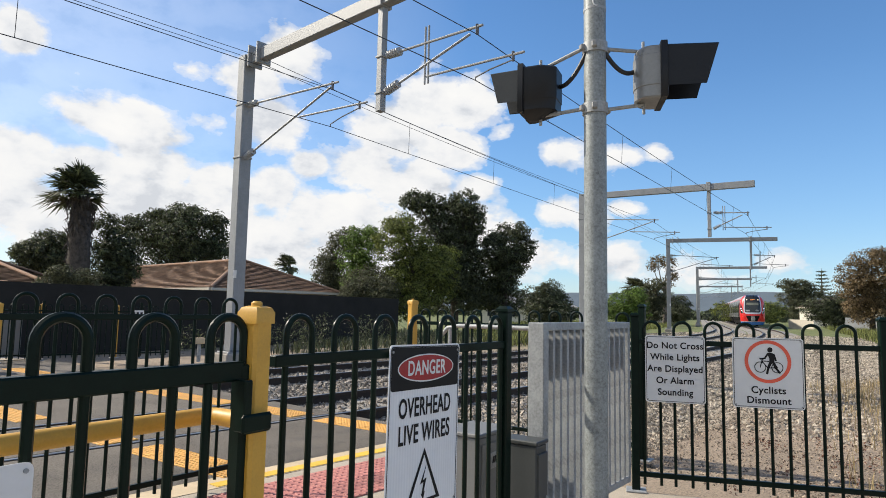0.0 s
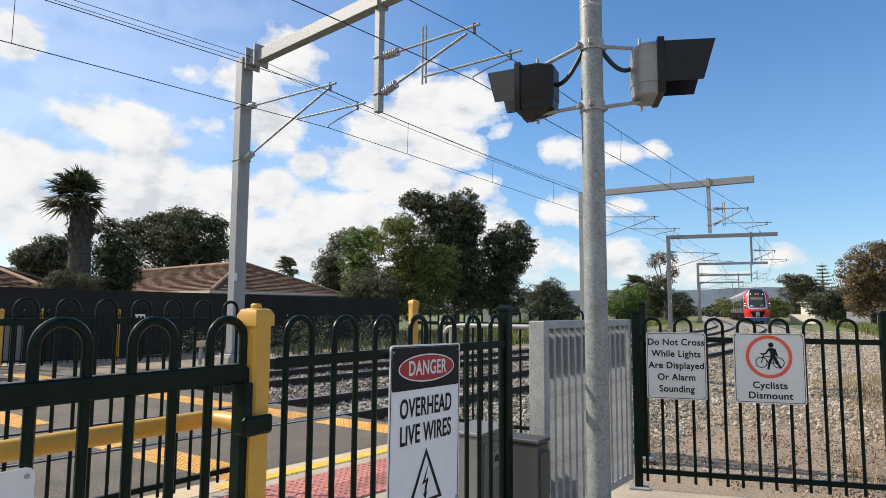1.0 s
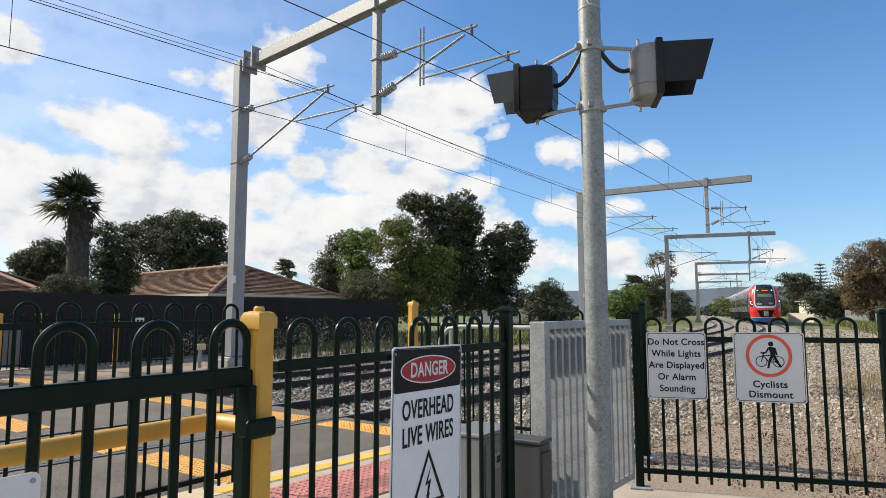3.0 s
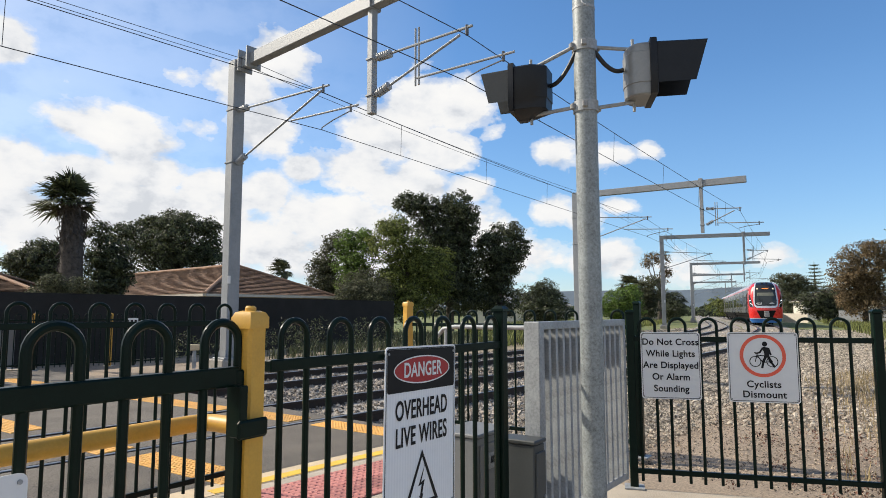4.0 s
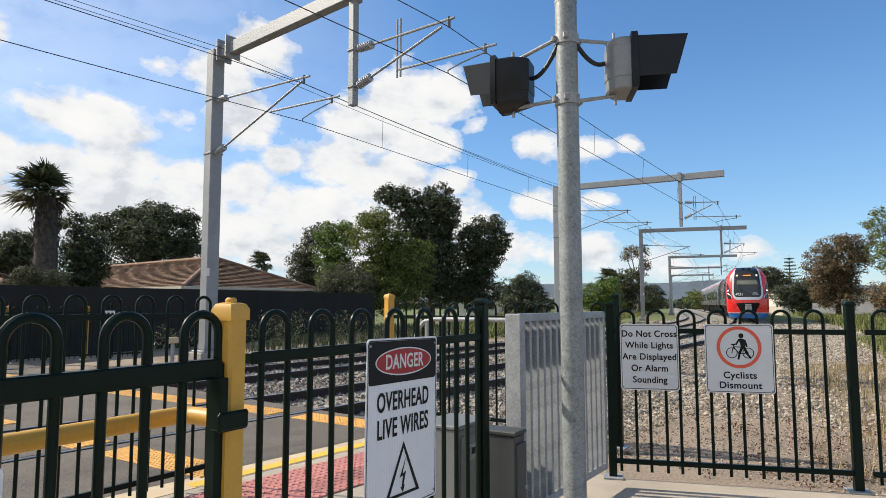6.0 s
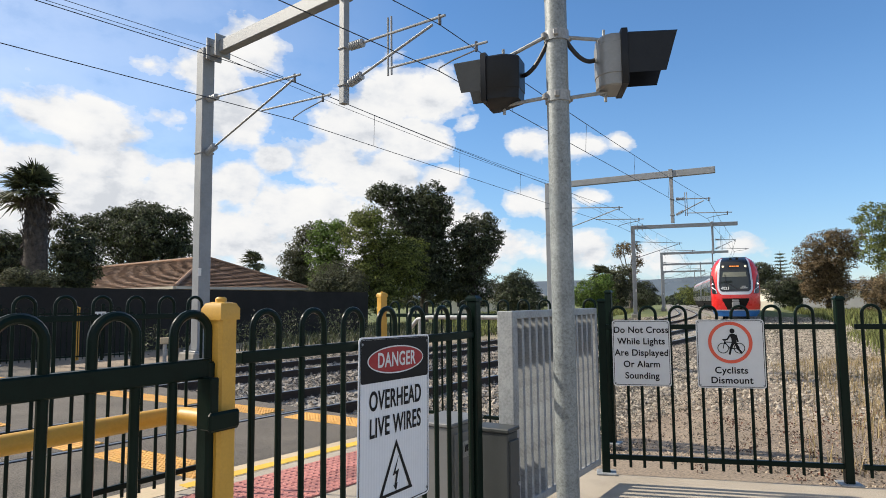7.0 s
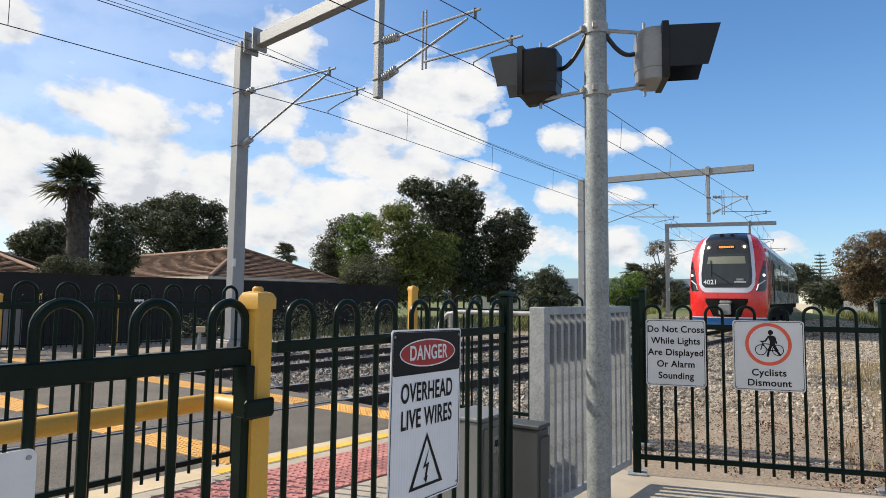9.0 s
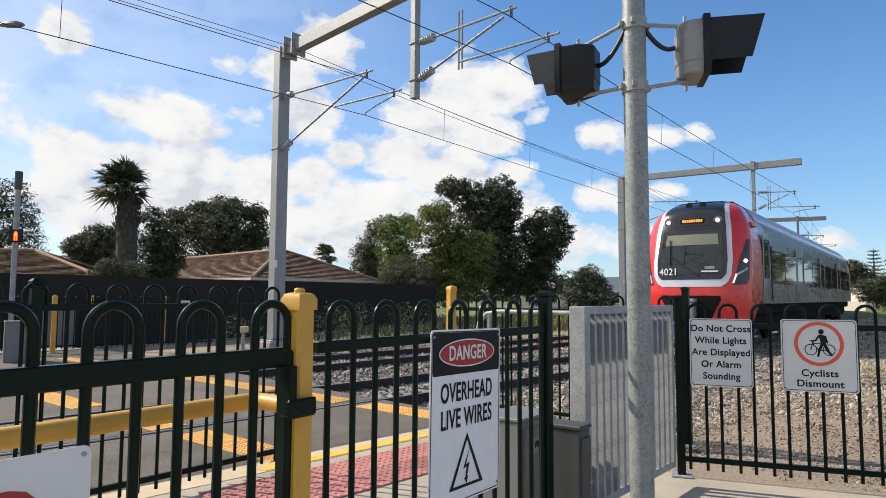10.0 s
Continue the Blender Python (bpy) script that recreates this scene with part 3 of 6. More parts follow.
def hoop_fence(at, angle, count, posts, label, top=1.42, rail=1.26, low=0.1, post_top=None, group="hoop-topped fences", start=0.0, rail_h=0.042, feet=True, r=0.0125, step=STEP):
    """Hooped pickets between two rails; at is the foot of its start, angle in degrees from x, posts along it."""
    t = thing("hoop_fence", label, "fence", pose(at[0], at[1], 0, 0, 0, angle), group)
    key = (top, low, r)
    if key not in HOOPS:
        HOOPS[key] = hoop_mesh(top, low - 0.06, r)
    for i in range(count):
        o = part("hoop", HOOPS[key], "", t)
        o.location = (start + step * (i + 0.5), 0, 0)
    x0, x1 = min([start] + list(posts)), max([start + step * count] + list(posts))
    for z, hh in ((rail, rail_h), (low + 0.02, 0.04)):
        part("rail", Build().box(((x0 + x1) / 2, 0, z), (x1 - x0, 0.036, hh), ch=0.004), "green", t)
    pt = top + 0.05 if post_top is None else post_top
    for x in posts:
        pb = Build().box((x, 0, pt / 2), (0.065, 0.065, pt), ch=0.006)
        post = part("post", pb, "green", t)
        part("cap", Build().loft([[(x + sx * k, sy * k, z) for sx, sy in ((-1, -1), (1, -1), (1, 1), (-1, 1))] for k, z in ((0.038, pt), (0.038, pt + 0.015), (0.022, pt + 0.032))]), "green", post)
        if feet:
            part("base_plate", Build().box((x, 0, 0.008), (0.16, 0.16, 0.014), ch=0.003), "galv", post, "bolted galvanised base plate")
    return t


def ang(p, q):
    return math.degrees(math.atan2(q[1] - p[1], q[0] - p[0]))


# right-hand fence with the two signs, and its next panels
hoop_fence(FENCE_L, ang(FENCE_L, FENCE_R), 7, (0, 1.828), "dark green hoop-topped steel fence carrying two white signs", 1.40, 1.22, 0.12, start=0.015, step=0.24, post_top=1.43)
hoop_fence((FENCE_R[0] + 0.06, FENCE_R[1] - 0.02), ang(FENCE_L, FENCE_R), 14, (1.75, 3.5), "dark green hoop-topped steel fence beside gravel", 1.40, 1.22, 0.12, start=0.04, step=0.24, post_top=1.43)

# gate on the near side and the fixed fence after it
GATE = (-0.975, 1.553)
GATE_V = (math.sin(radians(32.6)), math.cos(radians(32.6)))
MID = (-0.518, 2.39)
MID_V = (math.sin(radians(33.6)), math.cos(radians(33.6)))


def gate():
    t = thing("pedestrian_gate", "dark green hoop-topped steel gate standing closed at a yellow post", "gate", pose(GATE[0], GATE[1], 0, 0, 0, 57.4))
    me = hoop_mesh(1.43, 0.08, 0.0145)
    for i in range(-6, 3):
        o = part("hoop", me, "", t)
        o.location = (HOOP / 2 + STEP * i, 0, 0)
    part("rail", Build().box((-0.45, 0, 1.244), (2.16, 0.04, 0.062), ch=0.005), "green", t)
    part("rail", Build().box((-0.45, 0, 0.12), (2.16, 0.04, 0.05), ch=0.005), "green", t)
    stile = part("stile", Build().box((0.637, 0, 0.64), (0.052, 0.052, 1.25), ch=0.006), "green", t)
    part("latch", Build().box((0.635, -0.075, 1.085), (0.12, 0.014, 0.06), ch=0.008).box((0.60, -0.05, 1.14), (0.032, 0.05, 0.16), ch=0.004), "green", stile, "dark green latch plate")
    return t


gate()
hoop_fence((MID[0] - MID_V[0] * 0.24, MID[1] - MID_V[1] * 0.24), 90 - 33.6, 7, (1.86,), "dark green hoop-topped steel fence carrying a danger sign", 1.43, 1.258, 0.12, start=0.11, post_top=1.45)


def yellow_post(at, angle, h, w):
    t = thing("bollard_post", "square yellow-painted steel post with a ribbed cap", "post", pose(at[0], at[1], 0, 0, 0, angle), "yellow posts")
    part("shaft", Build().box((0, 0, h / 2 - 0.02), (w, w, h - 0.04), ch=0.01), "yellow", t)
    k = w / 2 + 0.003
    c = Build()
    c.loft([[(sx * a, sy * a, z) for sx, sy in ((-1, -1), (1, -1), (1, 1), (-1, 1))] for a, z in ((k, h - 0.06), (k, h - 0.024), (k * 0.8, h - 0.007), (k * 0.45, h - 0.002))])
    cap = part("cap", c, "yellow", t)
    part("knob", Build().tube([(0, 0, h - 0.006), (0, 0, h + 0.008), (0, 0, h + 0.014)], [0.018, 0.018, 0.012], 12), "yellow", cap)
    part("base_plate", Build().box((0, 0, 0.008), (w * 1.9, w * 1.9, 0.014), ch=0.003), "galv", t)


yellow_post((-0.607, 2.12), 62, 1.455, 0.079)

# inner fence of the crossing, and the one on its other side
F2 = (-2.52, 4.20)
f2a = 90 - 36
hoop_fence((F2[0] - (5 * STEP + 0.065) * math.cos(radians(f2a)), F2[1] - (5 * STEP + 0.065) * math.sin(radians(f2a))), f2a, 11, (0.885,), "dark green hoop-topped steel fence inside the crossing", 1.52, 1.36, 0.13, post_top=1.51)
F4, F4E = (-0.30, 8.10), (2.1, 6.45)
hoop_fence(F4, ang(F4, F4E), 11, (2.85,), "dark green hoop-topped steel fence along the crossing", 1.47, 1.29, 0.12)
yellow_post((-0.37, 8.3), 40, 1.58, 0.1)


def pipe_rail():
    t = thing("pipe_barrier", "yellow-painted tubular steel barrier rail with a bent end", "barrier")
    c = Vector((math.sin(radians(34)), math.cos(radians(34)), 0))
    nrm = Vector((-c.y, c.x, 0))
    a = Vector((GATE[0], GATE[1], 1.06)) + nrm * 0.30
    pts = [a - c * 2.2, a - c * 1.0, a + c * 0.68]
    for k in range(1, 5):
        q = k * 22.5
        pts.append(a + c * (0.68 + 0.05 * math.sin(radians(q))) - nrm * 0.05 * (1 - math.cos(radians(q))))
    pts.append(pts[-1] - nrm * 0.21)
    part("rail", Build().tube(pts, 0.030, 18), "yellow", t)
    q = a - c * 2.1
    part("leg", Build().tube([(q.x, q.y, 0), (q.x, q.y, 1.06)], 0.03, 14), "yellow", t)


pipe_rail()

# ---- galvanised swing gate, cabinets ----
def swing_gate():
    p, q = Vector((0.62, 3.96, 0)), Vector((1.503, 5.13, 0))
    L = (q - p).length
    t = thing("swing_gate", "galvanised steel gate of upright flat bars in a frame", "gate", pose(p.x, p.y, 0, 0, 0, ang(p, q)))
    top, low = 1.385, 0.14
    part("stile", Build().box((0.035, 0.03, (top + low) / 2), (0.07, 0.11, top - low), ch=0.005), "galv", t)
    part("stile", Build().box((L - 0.02, 0.01, (top + low) / 2), (0.04, 0.06, top - low), ch=0.004), "galv", t)
    part("rail", Build().box((L / 2 + 0.02, 0.012, top - 0.025), (L - 0.11, 0.06, 0.05), ch=0.004), "galv", t)
    part("rail", Build().box((L / 2 + 0.02, 0.012, low + 0.025), (L - 0.11, 0.06, 0.05), ch=0.004), "galv", t)
    bar = Build().box((0, 0.012, 0), (0.032, 0.056, top - low - 0.1), ch=0.002).mesh("bar", "galv")
    n = 13
    # unseen plate, added to keep the sun off the upper bars
    part("top_plate", Build().box((L / 2, 0.062, top - 0.19), (L - 0.16, 0.006, 0.26), ch=0.002), "galv", t, "unseen flat plate added behind the bars to shade their tops")
    for i in range(n):
        o = part("bar", bar, "", t)
        o.location = (0.16 + (L - 0.27) * i / (n - 1), 0, (top + low) / 2)


swing_gate()


def cabinet(at, angle, size, mat, label):
    w, d, h = size
    t = thing("control_cabinet", label, "cabinet", pose(at[0], at[1], 0, 0, 0, angle), "control cabinets")
    part("body", Build().box((0, 0, h / 2), (w, d, h), ch=0.008), mat, t)
    part("lid", Build().box((0, 0, h + 0.012), (w + 0.02, d + 0.02, 0.024), ch=0.006), mat, t)
    door = part("door", Build().box((0, -d / 2 - 0.006, h / 2), (w * 0.86, 0.012, h * 0.86), ch=0.003), mat, t)
    part("lock", Build().tube([(w * 0.32, -d / 2 - 0.012, h * 0.55), (w * 0.32, -d / 2 - 0.02, h * 0.55)], 0.012, 10), "galv", door)
    return t


big = cabinet((0.25, 4.32), 56, (0.42, 0.30, 0.655), "cabinet", "light grey painted metal cabinet behind the fence")
plate = part("maker_plate", Build().box((-0.03, -0.166, 0.50), (0.16, 0.006, 0.10), ch=0.002), "galv", big)
for k in range(3):
    part("maker_mark", Build().box((-0.06 + 0.022 * k, -0.171, 0.505), (0.012, 0.004, 0.045), pose(0, 0, 0, 0, 20, 0), 0.001), "ink", plate)
cabinet((0.515, 3.86), 56, (0.14, 0.22, 0.68), "cabinet_dark", "dark grey metal cabinet beside the swing gate")


# ---- signs ----
def text_mesh(word, size, squeeze=1.0):
    cu = bpy.data.curves.new("lettering", "FONT")
    cu.body, cu.size, cu.align_x, cu.align_y = word, size, "CENTER", "CENTER"
    cu.extrude = 0.0004
    cu.offset = size * 0.02
    cu.space_character = 1.06
    ob = bpy.data.objects.new("lettering", cu)
    scene.collection.objects.link(ob)
    dg = bpy.context.evaluated_depsgraph_get()
    me = bpy.data.meshes.new_from_object(ob.evaluated_get(dg))
    bpy.data.objects.remove(ob)
    me.transform(Matrix.Diagonal((squeeze, 1, 1, 1)))
    me.transform(Matrix.Rotation(radians(90), 4, "X"))
    return me


def lettering(word, size, x, z, mat, parent, squeeze=1.0, y=-0.0022):
    """A line of printed words, each letter a part of its own."""
    me = text_mesh(word, size, squeeze)
    spans = []
    for p in me.polygons:
        xs = [me.vertices[i].co.x for i in p.vertices]
        spans.append((min(xs), max(xs), [p.index]))
    spans.sort()
    letters = []
    for a, c, ids in spans:
        if letters and a < letters[-1][1] - 1e-5:
            letters[-1][1] = max(letters[-1][1], c)
            letters[-1][2] += ids
        else:
            letters.append([a, c, list(ids)])
    for a, c, ids in letters:
        used = sorted({i for k in ids for i in me.polygons[k].vertices})
        index = {v: n for n, v in enumerate(used)}
        one = bpy.data.meshes.new("letter")
        one.from_pydata([me.vertices[i].co.copy() for i in used], [], [[index[i] for i in me.polygons[k].vertices] for k in ids])
        one.materials.append(M[mat])
        part("letter", one, "", parent).location = (x, y, z)
    bpy.data.meshes.remove(me)


def flat(name, pts, mat, parent, y=-0.002, d=0.0008):
    """A thin printed shape in the sign's plane."""
    b = Build().loft([[(x, y, z) for x, z in pts], [(x, y + d, z) for x, z in pts]])
    return part(name, b, mat, parent)


def band(name, outer, inner, mat, parent, y=-0.002, d=0.0008):
    b = Build()
    n = len(outer)
    vs = [(x, y, z) for x, z in outer] + [(x, y, z) for x, z in inner] + [(x, y + d, z) for x, z in outer] + [(x, y + d, z) for x, z in inner]
    fs = [(i, (i + 1) % n, n + (i + 1) % n, n + i) for i in range(n)] + [(2 * n + i, 3 * n + i, 3 * n + (i + 1) % n, 2 * n + (i + 1) % n) for i in range(n)]
    b.add(vs, fs)
    return part(name, b, mat, parent)


def oval(rx, rz, n=40, cx=0, cz=0):
    return [(cx + rx * math.cos(2 * math.pi * i / n), cz + rz * math.sin(2 * math.pi * i / n)) for i in range(n)]


def round_rect(w, h, r, cx=0, cz=0):
    pts = []
    for sx, sz, a0 in ((1, 1, 0), (-1, 1, 90), (-1, -1, 180), (1, -1, 270)):
        for a in (0, 30, 60, 90):
            pts.append((cx + sx * (w / 2 - r) + r * math.cos(radians(a0 + a)), cz + sz * (h / 2 - r) + r * math.sin(radians(a0 + a))))
    return pts


def stroke(name, p, q, w, mat, parent, y=-0.002):
    d = Vector((q[0] - p[0], q[1] - p[1])).normalized() * (w / 2)
    e = Vector((-d.y, d.x))
    return flat(name, [(p[0] - d.x + e.x, p[1] - d.y + e.y), (q[0] + d.x + e.x, q[1] + d.y + e.y), (q[0] + d.x - e.x, q[1] + d.y - e.y), (p[0] - d.x - e.x, p[1] - d.y - e.y)], mat, parent, y)


def sign_board(at, angle, w, h, z, label, border=True, tilt=0.0, face="white"):
    t = thing("sign", label, "sign", pose(at[0], at[1], z, 0, tilt, angle), "warning signs")
    part("board", Build().plate(w, h, 0.003, 0.02), face, t)
    if border:
        band("border", round_rect(w - 0.016, h - 0.016, 0.018), round_rect(w - 0.024, h - 0.024, 0.015), "ink", t, -0.0015)
    for sx in (-1, 1):
        for sz in (-1, 1):
            part("rivet", Build().tube([(sx * w * 0.46, 0, sz * h * 0.46), (sx * w * 0.46, -0.004, sz * h * 0.46)], 0.006, 8), "galv", t)
    part("bracket", Build().box((0, 0.012, h * 0.3), (w * 0.9, 0.014, 0.03), ch=0.002).box((0, 0.012, -h * 0.3), (w * 0.9, 0.014, 0.03), ch=0.002), "galv", t)
    return t


RA = ang(FENCE_L, FENCE_R)


def on_right(d, off):
    return (FENCE_L[0] + math.cos(radians(RA)) * d + math.sin(radians(RA)) * off, FENCE_L[1] + math.sin(radians(RA)) * d - math.cos(radians(RA)) * off)


def signs():
    s = sign_board(on_right(0.312, 0.045), RA, 0.463, 0.542, 1.005, "white sign with black words on the green fence")
    for i, w in enumerate(("Do Not Cross", "While Lights", "Are Displayed", "Or Alarm", "Sounding")):
        lettering(w, 0.074, 0, 0.19 - i * 0.0945, "ink", s, 0.95)
    s = sign_board(on_right(1.005, 0.045), RA, 0.515, 0.55, 1.005, "white sign with a red ring and a walking cyclist")
    lettering("Cyclists", 0.074, 0, -0.135, "ink", s, 1.02)
    lettering("Dismount", 0.074, 0, -0.215, "ink", s, 1.02)
    cz = 0.09
    band("ring", oval(0.168, 0.168, 48, 0, cz), oval(0.142, 0.142, 48, 0, cz), "orange_red", s)
    for cx in (-0.055, 0.068):
        band("wheel", oval(0.043, 0.043, 24, cx, cz - 0.045), oval(0.037, 0.037, 24, cx, cz - 0.045), "ink", s, -0.0022)
    flat("walker_head", oval(0.019, 0.020, 18, 0.018, cz + 0.093), "ink", s, -0.0024)
    flat("walker_body", [(-0.004, cz + 0.064), (0.012, cz + 0.072), (0.040, cz + 0.066), (0.050, cz + 0.04), (0.048, cz - 0.005), (0.014, cz - 0.008), (0.010, cz + 0.03)], "ink", s, -0.0025)
    for p, q, w in (((0.022, cz - 0.004), (0.004, cz - 0.045), 0.020), ((0.004, cz - 0.045), (-0.006, cz - 0.090), 0.016), ((0.040, cz - 0.004), (0.056, cz - 0.045), 0.020), ((0.056, cz - 0.045), (0.082, cz - 0.082), 0.016),
                    ((0.000, cz + 0.058), (-0.020, cz + 0.026), 0.013), ((-0.020, cz + 0.026), (-0.048, cz + 0.020), 0.011), ((0.046, cz + 0.056), (0.058, cz + 0.012), 0.013),
                    ((-0.055, cz - 0.045), (-0.038, cz + 0.018), 0.007), ((-0.040, cz + 0.004), (0.036, cz + 0.000), 0.007), ((-0.040, cz + 0.002), (0.0, cz - 0.05), 0.007), ((0.0, cz - 0.05), (0.068, cz - 0.045), 0.007),
                    ((0.0, cz - 0.05), (0.040, cz + 0.004), 0.007), ((0.040, cz + 0.004), (0.068, cz - 0.045), 0.007), ((-0.056, cz + 0.024), (-0.032, cz + 0.020), 0.008)):
        stroke("figure_stroke", p, q, w, "ink", s, -0.0023)
    # danger sign on the fixed fence
    a = 90 - 33.6
    c = Vector((MID[0], MID[1])) + Vector(MID_V) * 0.775 + Vector((MID_V[1], -MID_V[0])) * 0.035
    w, h = 0.57, 0.78
    s = sign_board((c.x, c.y), a, w, h, 1.29 - h / 2, "white metal sign warning of live overhead wires, on the green fence", tilt=1.0, face="retro")
    flat("danger_panel", round_rect(w - 0.03, 0.19, 0.012, 0, h / 2 - 0.108), "ink", s, -0.0016)
    band("oval_rim", oval(0.226, 0.064, 48, 0, h / 2 - 0.108), oval(0.219, 0.058, 48, 0, h / 2 - 0.108), "white", s, -0.003)
    flat("danger_oval", oval(0.220, 0.059, 48, 0, h / 2 - 0.108), "red_ink", s, -0.0024)
    lettering("DANGER", 0.092, 0, h / 2 - 0.11, "white", s, 0.80, -0.0038)
    lettering("OVERHEAD", 0.118, 0, 0.103, "ink", s, 0.66)
    lettering("LIVE WIRES", 0.118, 0, -0.015, "ink", s, 0.67)
    tri = lambda k: [(0.0, -0.085 + (k - 1) * 0.14), (-0.135 * k, -0.328 - (k - 1) * 0.06), (0.135 * k, -0.328 - (k - 1) * 0.06)]
    band("triangle", tri(1.0), tri(0.78), "ink", s)
    flat("bolt", [(0.02, -0.16), (-0.028, -0.245), (0.0, -0.238), (-0.012, -0.29), (-0.022, -0.287), (0.0, -0.315), (0.012, -0.28), (0.003, -0.283), (0.022, -0.222), (-0.006, -0.23)], "ink", s)
    # plate on the gate
    g = Vector(GATE) + Vector(GATE_V) * -0.22 + Vector((GATE_V[1], -GATE_V[0])) * 0.035
    s = sign_board((g.x, g.y), 57.4, 0.45, 0.5, 0.83, "white metal sign with a red mark, riveted to the gate", border=False)
    flat("red_mark", round_rect(0.30, 0.16, 0.07, -0.03, 0.10), "red_ink", s, -0.0016)


signs()

# ---- crossing signal on its pole ----
POLE = (0.855, 3.5)


def crossing_signal():
    t = thing("signal_pole", "galvanised steel pole with faded paint marks carrying two hooded crossing lights", "signal", pose(POLE[0], POLE[1], 0))
    part("pole", Build().tube([(0, 0, 0), (0, 0, 1.5), (0, 0, 4.6)], 0.0625, 28), "pole", t)
    part("base_plate", Build().box((0, 0, 0.01), (0.26, 0.26, 0.02), ch=0.004), "galv", t)
    part("strap", Build().tube([(0, 0, 3.175), (0, 0, 3.19)], 0.0645, 28), "galv", t)
    for z in (2.60, 2.955):
        cl = part("clamp", Build().tube([(0, 0, z - 0.03), (0, 0, z + 0.03)], 0.071, 28), "galv", t)
        for a in (15, 75, 195, 255):
            q = (0.078 * math.cos(radians(a)), 0.078 * math.sin(radians(a)))
            part("bolt", Build().box((q[0], q[1], z), (0.03, 0.03, 0.034), pose(0, 0, 0, 0, 0, a), 0.005), "aluminium", cl)
    for hx, hy, face, silver, big in ((-0.318, 0.19, 156, False, 0.74), (0.328, 0.03, -10, True, 0.815)):
        f = radians(face)
        fw = Vector((math.cos(f), math.sin(f), 0))
        sd = Vector((-fw.y, fw.x, 0))
        c = Vector((hx, hy, 2.802 if silver else 2.750))

        def at(a, b_, z):
            return c + (fw * a + sd * b_ + Vector((0, 0, z))) * big
        body = Build()
        deep = 0.12 if silver else 0.20
        if silver:
            plan = [(0.055 - 0.0, 0.15), (0.0, 0.15)] + [(-deep * math.sin(radians(a)), 0.15 * math.cos(radians(a))) for a in range(15, 180, 15)] + [(0.0, -0.15), (0.055, -0.15)]
            levels = [(-0.185, 0.90), (-0.175, 0.96), (-0.10, 0.97), (-0.095, 1.0), (0.12, 1.0), (0.125, 0.97), (0.165, 0.96), (0.185, 0.88)]
        else:
            plan = [(0.055, 0.155), (-0.10, 0.155), (-deep, 0.09), (-deep, -0.09), (-0.10, -0.155), (0.055, -0.155)]
            levels = [(-0.23, 0.35), (-0.17, 0.98), (-0.09, 1.0), (-0.085, 1.02), (0.165, 1.02), (0.18, 0.94)]
        body.loft([[at(0.055 + (x - 0.055) * k, y * k, z) for x, y in plan] for z, k in levels])
        head = part("lamp_head", body, "housing" if silver else "black", t, "dull silver lamp housing" if silver else "black lamp housing")
        rim = Build()
        pr = lambda x, k: [at(x, k * y, k * z) for y, z in ((-0.155, -0.175), (0.155, -0.175), (0.165, -0.16), (0.165, 0.17), (0.155, 0.19), (-0.155, 0.19), (-0.165, 0.17), (-0.165, -0.16))]
        rim.loft([pr(0.044, 1.02), pr(0.046, 1.075), pr(0.088, 1.075), pr(0.09, 1.05)])
        part("rim", rim, "black", head)
        part("lens", Build().loft([[at(0.084 + dx, 0.12 * k * math.cos(radians(a)), 0.12 * k * math.sin(radians(a))) for a in range(0, 360, 20)] for dx, k in ((0.0, 1.0), (0.02, 0.8), (0.028, 0.3))]), "lens", head)
        hood = Build()
        outer, inner = [], []
        for y, z, reach in ((-0.155, -0.11, 0.30), (-0.16, 0.17, 0.37), (-0.15, 0.18, 0.375), (0.15, 0.18, 0.375), (0.16, 0.17, 0.37), (0.155, -0.11, 0.30)):
            reach = reach * (1.13 if silver else 0.86)
            fall = 1.0 if silver else 0.9
            outer.append((at(0.082, y, z * fall), at(reach, y * 1.0, z * 0.97 * fall)))
            inner.append((at(0.082, y * 0.96, z * 0.96 * fall), at(reach, y * 0.96, z * 0.93 * fall)))
        n = len(outer)
        vs = [q for pr2 in outer for q in pr2] + [q for pr2 in inner for q in pr2]
        fs = [(2 * i, 2 * i + 1, 2 * i + 3, 2 * i + 2) for i in range(n - 1)] + [(2 * n + 2 * i, 2 * n + 2 * i + 2, 2 * n + 2 * i + 3, 2 * n + 2 * i + 1) for i in range(n - 1)]
        fs += [(2 * i + 1, 2 * n + 2 * i + 1, 2 * n + 2 * i + 3, 2 * i + 3) for i in range(n - 1)]
        hood.add(vs, fs)
        part("hood", hood, "black" if silver else "hood", head)
        for z, zb in ((2.955, 0.2), (2.60, -0.2)):
            end = c + Vector((0, 0, zb * 0.96 * big)) + fw * -0.04
            arm = Build()
            a0 = Vector((0.07 * (1 if hx > 0 else -1), 0, z))
            arm.tube([a0, a0.lerp(end, 0.5), end], 0.0115, 8)
            ar = part("arm", arm, "galv", t, "flat galvanised bracket arm")
            part("bolt", Build().tube([end + Vector((0, 0, -0.055)), end + Vector((0, 0, 0.06))], 0.009, 8), "galv", ar)
        back = at(-deep, -0.02, 0.04)
        start = Vector((0.05 * (1 if hx > 0 else -1), -0.02, 2.93))
        mid = start.lerp(back, 0.55) + Vector((0, 0, -0.09))
        cable = [start * (1 - k) ** 2 + mid * 2 * k * (1 - k) + back * k * k for k in [i / 10 for i in range(11)]]
        part("cable", Build().tube(cable, 0.013, 10), "rubber", t, "black cable")
